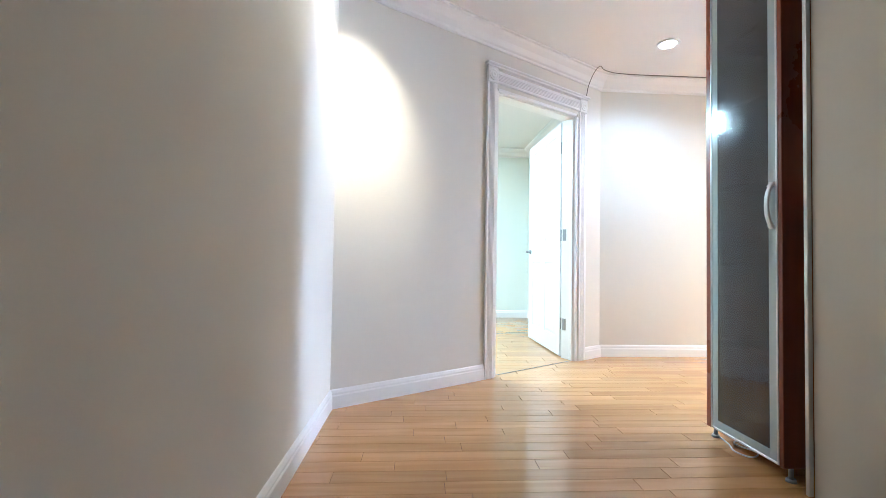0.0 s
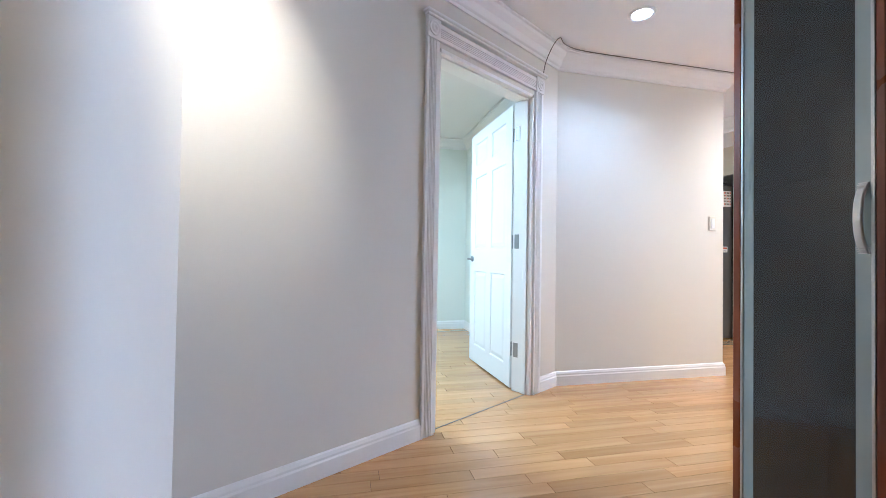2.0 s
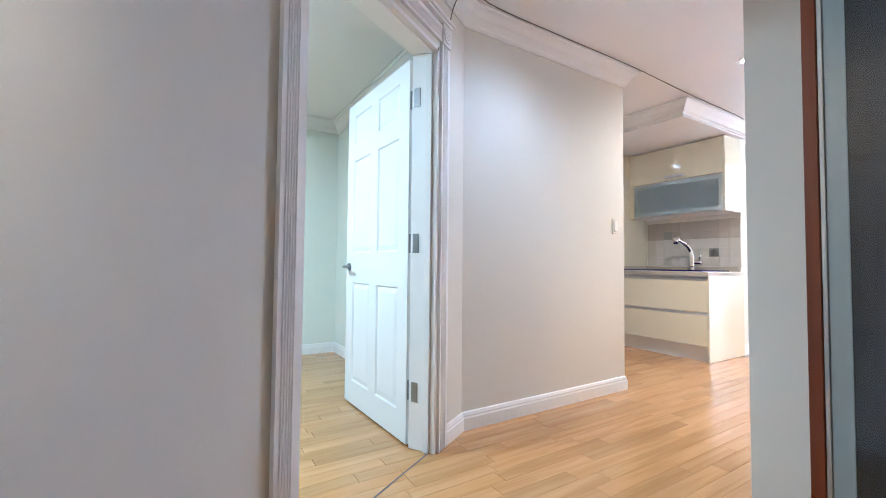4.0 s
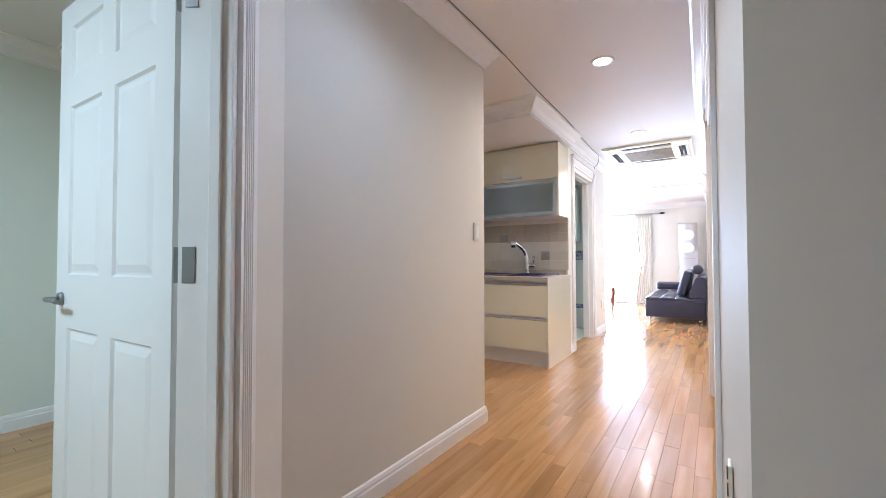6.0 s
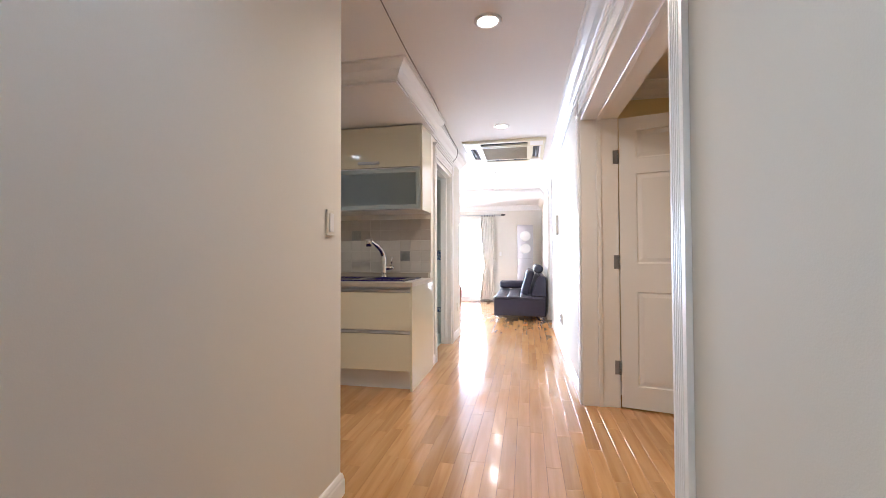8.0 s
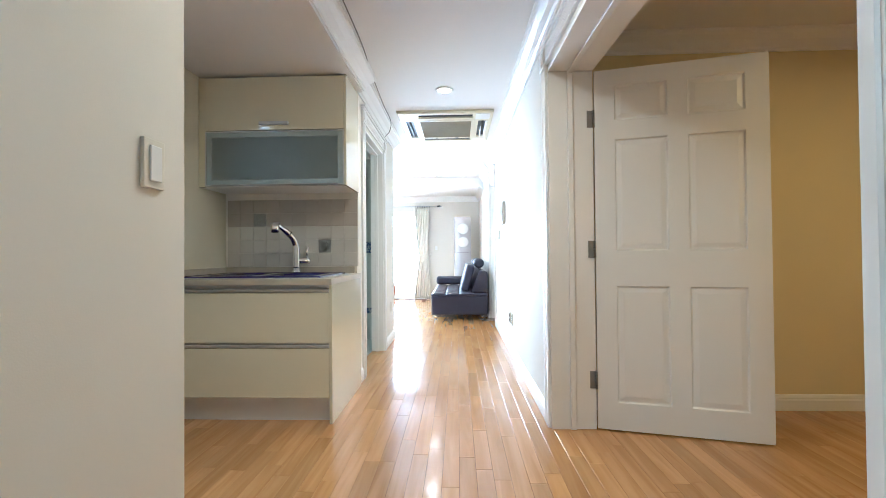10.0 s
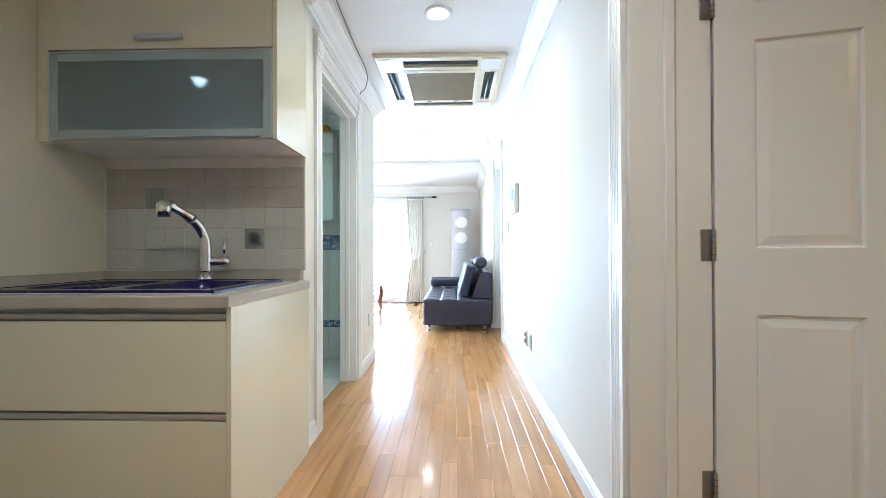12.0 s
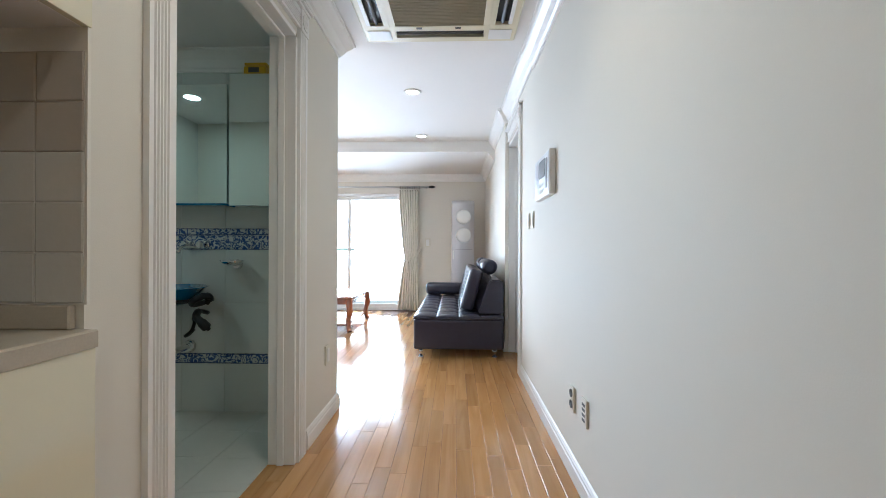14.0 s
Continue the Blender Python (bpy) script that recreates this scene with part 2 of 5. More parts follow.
def join(bm, other, m=None):
    """Adds the bmesh other to bm, moved by m, and frees it."""
    if m is not None:
        bmesh.ops.transform(other, verts=other.verts, matrix=m)
    vs = [bm.verts.new(v.co) for v in other.verts]
    other.verts.index_update()
    for f in other.faces:
        nf = bm.faces.new([vs[v.index] for v in f.verts])
        nf.smooth = f.smooth
    other.free()
    return bm


def box(x0, x1, y0, y1, z0, z1, bevel=0.0, seg=2):
    return bx(bmesh.new(), x0, x1, y0, y1, z0, z1, bevel, seg)


def cyl(bm, p, q, r, r2=None, seg=20, caps=True):
    """A cylinder or cone from p to q."""
    p, q = Vector(p), Vector(q)
    d = q - p
    b = bmesh.new()
    bmesh.ops.create_cone(b, cap_ends=caps, segments=seg, radius1=r, radius2=r if r2 is None else r2, depth=d.length)
    for f in b.faces:
        f.smooth = len(f.verts) == 4
    return join(bm, b, Matrix.Translation((p + q) / 2) @ d.to_track_quat("Z", "Y").to_matrix().to_4x4())


def tube(bm, pts, r, seg=10):
    """A round tube along points; r may be one radius or one for each point."""
    pts = [Vector(p) for p in pts]
    rs = r if isinstance(r, (list, tuple)) else [r] * len(pts)
    rings, up = [], None
    for i, p in enumerate(pts):
        t = (pts[min(i + 1, len(pts) - 1)] - pts[max(i - 1, 0)]).normalized()
        a = (up if up is not None else (Vector((0, 0, 1)) if abs(t.z) < 0.9 else Vector((1, 0, 0))))
        a = (a - t * a.dot(t)).normalized()
        up = a
        c = t.cross(a)
        rings.append([bm.verts.new(p + (a * math.cos(k * 2 * math.pi / seg) + c * math.sin(k * 2 * math.pi / seg)) * rs[i]) for k in range(seg)])
    for A, B in zip(rings, rings[1:]):
        for k in range(seg):
            bm.faces.new((A[k], A[(k + 1) % seg], B[(k + 1) % seg], B[k])).smooth = True
    bm.faces.new(rings[0][::-1])
    bm.faces.new(rings[-1])
    return bm


def smooth_path(pts, n=6):
    """Catmull-Rom points through pts."""
    P = [Vector(p) for p in pts]
    P = [2 * P[0] - P[1]] + P + [2 * P[-1] - P[-2]]
    out = []
    for i in range(1, len(P) - 2):
        a, b, c, d = P[i - 1:i + 3]
        for k in range(n):
            t = k / n
            out.append(0.5 * ((2 * b) + (c - a) * t + (2 * a - 5 * b + 4 * c - d) * t * t + (3 * b - a - 3 * c + d) * t ** 3))
    out.append(P[-2])
    return out


def lathe(bm, prof, m=None, seg=28):
    """Turns a profile of (radius, z) about z."""
    b = bmesh.new()
    rings = [[b.verts.new((r * math.cos(k * 2 * math.pi / seg), r * math.sin(k * 2 * math.pi / seg), z)) for k in range(seg)] for r, z in prof]
    for A, B in zip(rings, rings[1:]):
        for k in range(seg):
            b.faces.new((A[k], A[(k + 1) % seg], B[(k + 1) % seg], B[k])).smooth = True
    if prof[0][0] > 1e-6:
        b.faces.new(rings[0][::-1])
    if prof[-1][0] > 1e-6:
        b.faces.new(rings[-1])
    return join(bm, b, m)


def sweep(bm, path, prof, z=0.0):
    """Runs a profile of (out, up) along a plan polyline, mitred; out is to the left of the way."""
    P = [Vector((*p, 0)) for p in path]
    rings = []
    for i, p in enumerate(P):
        d0 = (P[i] - P[i - 1]).normalized() if i else None
        d1 = (P[i + 1] - P[i]).normalized() if i + 1 < len(P) else None
        n0 = Vector((-d0.y, d0.x, 0)) if d0 else None
        n1 = Vector((-d1.y, d1.x, 0)) if d1 else None
        n = n0 if n1 is None else n1 if n0 is None else (n0 + n1) / (1 + n0.dot(n1))
        rings.append([bm.verts.new(p + n * u + Vector((0, 0, z + v))) for u, v in prof])
    k = len(prof)
    for A, B in zip(rings, rings[1:]):
        for j in range(k):
            bm.faces.new((A[j], A[(j + 1) % k], B[(j + 1) % k], B[j]))
    bm.faces.new(rings[0])
    bm.faces.new(rings[-1][::-1])
    return bm


def part(name, bm, material, parent=None, label="", m=None):
    """Links a bmesh as one mesh object, under a thing or a part if one is given."""
    bmesh.ops.recalc_face_normals(bm, faces=bm.faces)
    d = bpy.data.meshes.new(name)
    bm.to_mesh(d)
    bm.free()
    d.materials.append(material)
    ob = new(name, d)
    if parent:
        ob.parent = parent
    if m is not None:
        ob.matrix_basis = m
    if label:
        ob["label"] = label
    return ob


def thing(name, label, category, m=None, group="", kind=""):
    ob = new(name)
    ob.empty_display_size = 0.1
    if m is not None:
        ob.matrix_basis = m
    return tagged(ob, label, category, group, kind)


def setting(name, bm, material, label, category):
    return tagged(part(name, bm, material), label, category, kind="structure")


# ---- the large structure ----
DD, DN = Vector((0.8601, 0.5101, 0)), Vector((0.5101, -0.8601, 0))   # along and out of the diagonal wall
K0 = Vector((-0.48, 2.226, 0))
DIAG = Matrix((( DD.x, -DN.x, 0, K0.x), (DD.y, -DN.y, 0, K0.y), (0, 0, 1, 0), (0, 0, 0, 1)))   # x along, -y out of the wall
W3Y, LY, RY = 3.50, 3.60, 2.20
NE, NB, ND = (1.89, 2.113), (2.64, 2.158), (2.79, 2.161)    # ends of the short wall before the wide doorway
U0, U1 = 1.219, 2.170   # the bedroom doorway along the diagonal wall
RH = 2.215           # head of the side openings
DH = 2.155           # head of the bedroom door

setting("wall_entry_west", box(-0.62, -0.48, -1.7, 2.232, 0, 2.68), M_WALL, "cream papered wall of the entry passage", "wall")
setting("wall_entry_south", box(-0.62, 1.90, -1.84, -1.7, 0, 2.68), M_WALL, "cream papered wall behind the entry passage", "wall")
bm = bmesh.new()
bx(bm, -0.02, U0, 0, 0.15, 0, 2.68)
bx(bm, U1, 2.49, 0, 0.15, 0, 2.68)
bx(bm, U0, U1, 0, 0.15, DH, 2.68)
ob = setting("wall_diagonal", bm, M_WALL, "cream papered diagonal wall with a doorway", "wall")
ob.matrix_basis = DIAG
setting("wall_hall_north", box(1.66, 3.245, W3Y, W3Y + 0.14, 0, 2.68), M_WALL, "cream papered wall between bedroom door and kitchen", "wall")
setting("wall_kitchen_west", box(3.10, 3.245, W3Y + 0.14, 5.75, 0, 2.68), M_WALL, "cream wall closing the kitchen recess", "wall")
setting("wall_kitchen_north", box(3.10, 5.62, 5.75, 5.88, 0, 2.68), M_WALL, "cream wall behind the kitchen", "wall")
setting("wall_kitchen_east", box(5.52, 5.62, 3.73, 5.75, 0, 2.68), M_WALL, "cream wall behind the sink", "wall")
bm = bmesh.new()
bx(bm, 5.52, 5.79, LY, LY + 0.13, 0, 2.68)
bx(bm, 6.72, 7.36, LY, LY + 0.13, 0, 2.68)
bx(bm, 5.79, 6.72, LY, LY + 0.13, RH, 2.68)
setting("wall_hall_bathroom", bm, M_WALL, "cream papered hall wall with the bathroom doorway", "wall")
setting("wall_living_west", box(7.36, 7.46, LY, 7.5, 0, 2.68), M_WALL, "cream wall of the living room", "wall")
bm = bmesh.new()
lo = [bm.verts.new((x, y, 0)) for x, y in (NE, NB, ND, (2.79, 1.95), (1.89, 1.95))]
hi = [bm.verts.new((v.co.x, v.co.y, 2.68)) for v in lo]
for k in range(5):
    bm.faces.new((lo[k], lo[(k + 1) % 5], hi[(k + 1) % 5], hi[k]))
bm.faces.new(lo)
bm.faces.new(hi)
lo = [bm.verts.new((x, y, RH)) for x, y in (ND, (4.72, 2.199), (4.72, 1.95), (2.79, 1.95))]
hi = [bm.verts.new((v.co.x, v.co.y, 2.68)) for v in lo]
for k in range(4):
    bm.faces.new((lo[k], lo[(k + 1) % 4], hi[(k + 1) % 4], hi[k]))
bm.faces.new(lo)
bm.faces.new(hi)
setting("wall_hall_south", bm, M_WALL, "cream papered wall beside the wide doorway", "wall")
bm = bmesh.new()
bx(bm, 4.72, 8.31, RY - 0.25, RY, 0, 2.68)
bx(bm, 8.31, 9.07, RY - 0.25, RY, 2.23, 2.68)
setting("wall_hall_south_long", bm, M_WALL, "long cream papered hall wall opposite the bathroom", "wall")
setting("wall_living_south", box(9.07, 12.0, RY - 0.25, 2.24, 0, 2.75), M_WALL, "cream papered living room wall behind the sofa", "wall")
setting("wall_entry_east", box(1.89, 2.02, -1.84, 1.95, 0, 2.68), M_WALL, "cream wall behind the tall cabinet", "wall")
bm = bmesh.new()
bx(bm, 12.0, 12.15, 2.0, 3.60, 0, 2.75)
bx(bm, 12.0, 12.15, 6.9, 7.5, 0, 2.75)
bx(bm, 12.0, 12.15, 3.60, 6.9, 2.12, 2.75)
setting("wall_living_east", bm, M_WALL, "cream living room wall with wide glass doors", "wall")
setting("wall_living_north", box(7.36, 12.15, 7.5, 7.62, 0, 2.75), M_WALL, "cream wall closing the living room", "wall")
# bedroom shell
setting("wall_bedroom_east", box(1.67, 1.75, 3.64, 6.0, 0, 2.68), M_BEDWALL, "pale green-lit bedroom wall behind the door", "wall")
setting("wall_bedroom_north", box(-2.4, 1.75, 6.0, 6.1, 0, 2.68), M_BEDWALL, "pale papered bedroom wall", "wall")
setting("wall_bedroom_west", box(-2.5, -2.4, 1.9, 6.1, 0, 2.68), M_BEDWALL, "pale papered bedroom end wall", "wall")
setting("wall_bedroom_south", box(-2.4, -0.62, 1.9, 2.0, 0, 2.68), M_BEDWALL, "pale papered bedroom side wall", "wall")
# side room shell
setting("wall_side_room_east", box(5.03, 5.13, -1.8, RY - 0.25, 0, 2.68), M_SIDEWALL_LIT, "yellow-lit papered side room wall", "wall")
setting("wall_side_room_south", box(2.02, 5.13, -1.9, -1.8, 0, 2.68), M_SIDEWALL_LIT, "yellow-lit papered side room end wall", "wall")
# room behind the far opening of the long wall
setting("wall_far_room", box(8.2, 9.3, 0.9, 1.0, 0, 2.68), M_WALL, "cream wall of the room off the living room", "wall")
setting("wall_far_room_west", box(8.10, 8.2, 0.9, RY - 0.25, 0, 2.68), M_WALL, "cream side wall of the far room", "wall")
setting("wall_far_room_east", box(9.3, 9.4, 0.9, RY - 0.25, 0, 2.68), M_WALL, "cream side wall of the far room", "wall")
# bathroom shell
setting("wall_bathroom_north", box(5.62, 7.36, 5.5, 5.6, 0, 2.68), M_BATHTILE, "white tiled bathroom end wall", "wall")

# ceilings
setting("ceiling_hall", box(-2.5, 7.66, -1.84, 6.1, CEIL, CEIL + 0.3), M_CEIL, "flat white papered hall ceiling", "ceiling")
setting("ceiling_living", box(7.66, 10.27, 0.9, 7.6, LIV, LIV + 0.24), M_CEIL, "flat white living room ceiling", "ceiling")
setting("ceiling_balcony_side", box(10.27, 12.15, 2.0, 7.6, 2.455, LIV + 0.24), M_CEIL, "lowered white ceiling along the glass doors", "ceiling")
setting("ceiling_kitchen_soffit", box(4.24, 5.518, 3.545, 5.745, 2.422, CEIL - 0.002), M_CEIL, "lowered white ceiling above the sink", "ceiling")

setting("ceiling_bathroom", box(5.621, 7.3595, LY + 0.131, 5.499, 2.42, CEIL - 0.001), M_CEIL, "lowered white bathroom ceiling", "ceiling")

# floor
setting("floor_base", box(-2.5, 12.15, -1.9, 7.6, -0.25, -0.012), M_JOINT, "dark bed under the floor planks", "floor")
setting("floor", box(-2.45, 12.0, -1.85, 7.55, -0.0119, -0.006), M_JOINT, "varnished maple plank floor", "floor")

# baseboards and crown mouldings
BASE = [(0, 0), (0.016, 0), (0.016, 0.07), (0.012, 0.078), (0.012, 0.088), (0.007, 0.102), (0, 0.108)]
CROWN = [(0, -0.125), (0.010, -0.125), (0.014, -0.108), (0.026, -0.098), (0.046, -0.062), (0.076, -0.032), (0.086, -0.016), (0.100, -0.012), (0.100, -0.0005), (0, -0.0005)]


def diag(s, n=0.0):
    p = K0 + DD * s + DN * n
    return (p.x, p.y)


def run(kind, path, z, label):
    prof = BASE if kind == "baseboard" else CROWN
    ob = part(kind, sweep(bmesh.new(), path, prof, z), M_TRIM)
    return tagged(ob, label, "baseboard" if kind == "baseboard" else "moulding", kind="structure")


BL, CL = "white moulded baseboard along the wall", "white moulded crown along the ceiling"
run("baseboard", [diag(U0 - 0.096), diag(0), (-0.48, -1.7)], 0, BL)
run("baseboard", [(3.10, 3.64 + 0.1), (3.245, 3.64 + 0.1), (3.245, W3Y), (1.668, W3Y), diag(2.27)][1:], 0, BL)
run("baseboard", [(5.683, LY), (5.525, LY)], 0, BL)
run("baseboard", [(7.46, 7.0), (7.46, LY), (6.86, LY)], 0, BL)
run("baseboard", [(4.83, RY), (8.20, RY)], 0, BL)
run("baseboard", [(1.89, 1.96), NE, NB, (2.68, 2.1588)], 0, BL)
run("baseboard", [(9.07, 2.24), (12.0, 2.24), (12.0, 3.5)], 0, BL)
run("baseboard", [(1.67, 3.75), (1.67, 6.0), (-2.3, 6.0)], 0, BL)
run("baseboard", [(5.03, -1.7), (5.03, 1.9)], 0, BL)
run("crown", [(3.245, 3.9), (3.245, W3Y), (1.668, W3Y), (-0.48, 2.226), (-0.48, -1.7)], CEIL, CL)
run("crown", [(7.46, 7.0), (7.46, LY), (5.52, LY), (5.52, 3.545), (4.24, 3.545), (4.24, 5.7)], CEIL, CL)
run("crown", [(1.89, 1.95), NE, NB, ND, (4.72, RY), (7.66, RY)], CEIL, CL)
run("crown", [(7.66, RY), (9.07, RY), (9.07, 2.24), (10.27, 2.24)], LIV, CL)
run("crown", [(10.27, 2.24), (12.0, 2.24), (12.0, 7.5)], 2.455, CL)
run("crown", [(1.67, 3.75), (1.67, 6.0), (-2.3, 6.0)], CEIL, CL)
run("crown", [(7.348, LY + 0.135), (7.348, 5.495)], 2.42, CL)
run("crown", [(5.03, -1.7), (5.03, 1.95)], CEIL, CL)


# ---- doorways and doors ----
def fluted(bm, w, length, t=0.018):
    """A fluted board: width along x from 0 to w, length up z, face towards -y."""
    prof = [(0, 0), (0, -t)]
    a = 0.018
    n = 5
    step = (w - 2 * a) / n
    prof.append((a - 0.004, -t))
    for i in range(n):
        x = a + i * step
        prof += [(x, -t * 0.72), (x + step * 0.35, -t * 0.72), (x + step * 0.5, -t * 1.0), (x + step * 0.8, -t * 1.0)]
    prof += [(w - a + 0.004, -t), (w, -t), (w, 0)]
    lo = [bm.verts.new((x, y, 0)) for x, y in prof]
    hi = [bm.verts.new((x, y, length)) for x, y in prof]
    for i in range(len(prof)):
        j = (i + 1) % len(prof)
        bm.faces.new((lo[i], lo[j], hi[j], hi[i]))
    bm.faces.new(lo[::-1])
    bm.faces.new(hi)
    return bm


def doorway(name, m, u0, u1, h, depth, label, stop=0.07, sides=(True, True), w=0.105, plates=None):
    """Casing, jamb lining and head of an opening; local x along the wall, -y out of it."""
    d = thing(name, label, "door frame", m, kind="structure")
    j = 0.022
    for k, (u, sgn) in enumerate(((u0, -1), (u1, 1))):
        a, b = (u, u + j) if sgn < 0 else (u - j, u)
        bm = box(a, b, -0.004, depth + 0.004, 0.001, h - j, 0.002, 1)
        c, e = (b, b + 0.012) if sgn < 0 else (a - 0.012, a)
        bx(bm, c, e, stop, stop + 0.035, 0.001, h - j - 0.012, 0.003, 1)
        jb = part("jamb", bm, M_TRIM, d)
        if plates and plates[0] == k:
            for z in plates[3]:
                e = (b, b + 0.003) if sgn < 0 else (a - 0.003, a)
                part("hinge_plate", box(*e, plates[1], plates[2], z - 0.052, z + 0.052, 0.0012, 1), M_NICKEL, jb, "satin nickel hinge plate")
        if sides[k]:
            x0 = u - w - 0.004 if sgn < 0 else u + 0.004
            part("casing", fluted(bmesh.new(), w, h + 0.02), M_TRIM, d, m=Matrix.Translation((x0, -0.0005, 0.001)))
            bm = box(x0 - 0.003, x0 + w + 0.003, -0.026, -0.0005, h + 0.021, h + 0.135, 0.002, 1)
            cx, cz = x0 + w / 2, h + 0.078
            turn = Matrix.Translation((cx, -0.026, cz)) @ Matrix.Rotation(radians(90), 4, "X")
            lathe(bm, [(0.042, 0), (0.042, 0.004), (0.036, 0.006), (0.030, 0.002), (0.024, 0.002), (0.020, 0.007), (0.013, 0.007), (0.009, 0.002), (0.0, 0.002)], turn, 24)
            part("rosette", bm, M_TRIM, d)
    bm = box(u0 + j, u1 - j, -0.004, depth + 0.004, h - j, h, 0.002, 1)
    bx(bm, u0 + j, u1 - j, stop, stop + 0.035, h - j - 0.012, h - j, 0.003, 1)
    part("head", bm, M_TRIM, d)
    L = u1 - u0 + 0.002
    turn = Matrix.Translation((u0 - 0.001, -0.0005, h + 0.03)) @ Matrix(((0, 0, 1, 0), (0, 1, 0, 0), (1, 0, 0, 0), (0, 0, 0, 1)))
    part("header", fluted(bmesh.new(), w, L), M_TRIM, d, m=turn)
    x0, x1 = u0 - (w + 0.012 if sides[0] else -0.012), u1 + (w + 0.012 if sides[1] else -0.012)
    bm = box(x0, x1, -0.034, -0.0005, h + 0.136, h + 0.150, 0.004, 2)
    bx(bm, x0 - 0.012, x1 + 0.012, -0.046, -0.0005, h + 0.150, h + 0.166, 0.005, 2)
    part("cap", bm, M_TRIM, d)
    return d


doorway("door_frame_bedroom", DIAG, U0, U1, DH, 0.15, "white fluted door casing with corner rosettes", stop=0.025, w=0.09, plates=(1, 0.100, 0.140, (0.302, 1.097, 1.895)))
R180 = Matrix.Rotation(math.pi, 4, "Z")
doorway("door_frame_side_room", Matrix.Translation((4.72, RY, 0)) @ Matrix.Rotation(radians(1.13), 4, "Z") @ R180, 0.0, 1.93, RH, 0.265, "white fluted casing round a wide doorway", stop=0.11, plates=(0, 0.230, 0.268, (0.302, 1.097, 1.895)))
doorway("door_frame_bathroom", Matrix.Translation((0, LY, 0)), 5.79, 6.72, RH, 0.13, "white fluted bathroom door casing with rosettes", stop=0.05, w=0.10)
doorway("door_frame_far_room", Matrix.Translation((0, RY, 0)) @ R180, -9.07, -8.31, 2.23, 0.25, "white casing of the opening beside the sofa", sides=(False, True))


def hinge(parent, x, y, z, side=1):
    """A butt hinge: knuckle at x, y with two plates."""
    h = part("hinge", cyl(bmesh.new(), (x, y, z - 0.05), (x, y, z + 0.05), 0.0065, seg=12), M_NICKEL, parent, "satin nickel hinge")
    bm = bmesh.new()
    for k in range(1, 5):
        cyl(bm, (x, y, z - 0.05 + 0.02 * k - 0.001), (x, y, z - 0.05 + 0.02 * k + 0.001), 0.0072, seg=12)
    part("knuckle_ring", bm, M_DARKGREY, h)
    return h


def leaf(name, label, m, width, height, handle=True, thick=0.036, hinges=(0.302, 1.097, 1.895)):
    """A six-panel door leaf, hinged at the local z axis, running along +x; its thickness runs from y=0 to y=thick."""
    d = thing(name, label, "door", m)
    W, H, T = width, height, thick
    st, mid = 0.115, 0.105
    cols = [(st, (W - mid) / 2), ((W + mid) / 2, W - st)]
    rows = [(0.08 * H, 0.40 * H), (0.497 * H, 0.805 * H), (0.858 * H, 0.955 * H)]
    bm = bmesh.new()
    xs = [0.0] + [c for p in cols for c in p] + [W]
    zs = [0.012] + [c for p in rows for c in p] + [H]
    vs = {}
    for yi, y in enumerate((0.0, T)):
        for i, x in enumerate(xs):
            for j, z in enumerate(zs):
                vs[yi, i, j] = bm.verts.new((x, y, z))
    rings = [(0.007, 0.009), (0.014, 0.009), (0.040, 0.0025)]
    for yi in (0, 1):
        s = 1 if yi == 0 else -1
        for i in range(5):
            for j in range(7):
                q = [vs[yi, i, j], vs[yi, i + 1, j], vs[yi, i + 1, j + 1], vs[yi, i, j + 1]]
                if i in (1, 3) and j in (1, 3, 5):
                    x0, x1, z0, z1 = xs[i], xs[i + 1], zs[j], zs[j + 1]
                    last = q
                    for ins, dep in rings:
                        y = (0 if yi == 0 else T) + s * dep
                        cur = [bm.verts.new(c) for c in ((x0 + ins, y, z0 + ins), (x1 - ins, y, z0 + ins), (x1 - ins, y, z1 - ins), (x0 + ins, y, z1 - ins))]
                        for a in range(4):
                            bm.faces.new((last[a], last[(a + 1) % 4], cur[(a + 1) % 4], cur[a]))
                        last = cur
                    bm.faces.new(last)
                else:
                    bm.faces.new(q)
    for i in range(5):
        for j in (0, 7):
            bm.faces.new((vs[0, i, j], vs[0, i + 1, j], vs[1, i + 1, j], vs[1, i, j]))
    for j in range(7):
        for i in (0, 5):
            bm.faces.new((vs[0, i, j], vs[0, i, j + 1], vs[1, i, j + 1], vs[1, i, j]))
    part("door_panel", bm, M_DOOR, d)
    for z in hinges:
        hinge(d, -0.005, -0.004, z)
        part("hinge_plate", box(-0.0030, -0.0003, 0.001, T - 0.004, z - 0.052, z + 0.052, 0.001, 1), M_NICKEL, d, "satin nickel hinge plate")
    if handle:
        for s, y in ((-1, 0.0), (1, T)):
            bm = cyl(bmesh.new(), (W - 0.06, y, 0.96), (W - 0.06, y + s * 0.012, 0.96), 0.027, 0.024, 24)
            cyl(bm, (W - 0.06, y + s * 0.012, 0.96), (W - 0.06, y + s * 0.05, 0.96), 0.010, seg=14)
            tube(bm, smooth_path([(W - 0.06, y + s * 0.048, 0.96), (W - 0.09, y + s * 0.052, 0.961), (W - 0.13, y + s * 0.05, 0.960), (W - 0.17, y + s * 0.048, 0.956)], 4), 0.0085, 12)
            part("lever_handle", bm, M_NICKEL, d, "satin nickel lever handle")
        bm = box(W - 0.0005, W + 0.0015, T / 2 - 0.012, T / 2 + 0.012, 0.91, 1.01)
        part("latch_plate", bm, M_NICKEL, d)
    return d


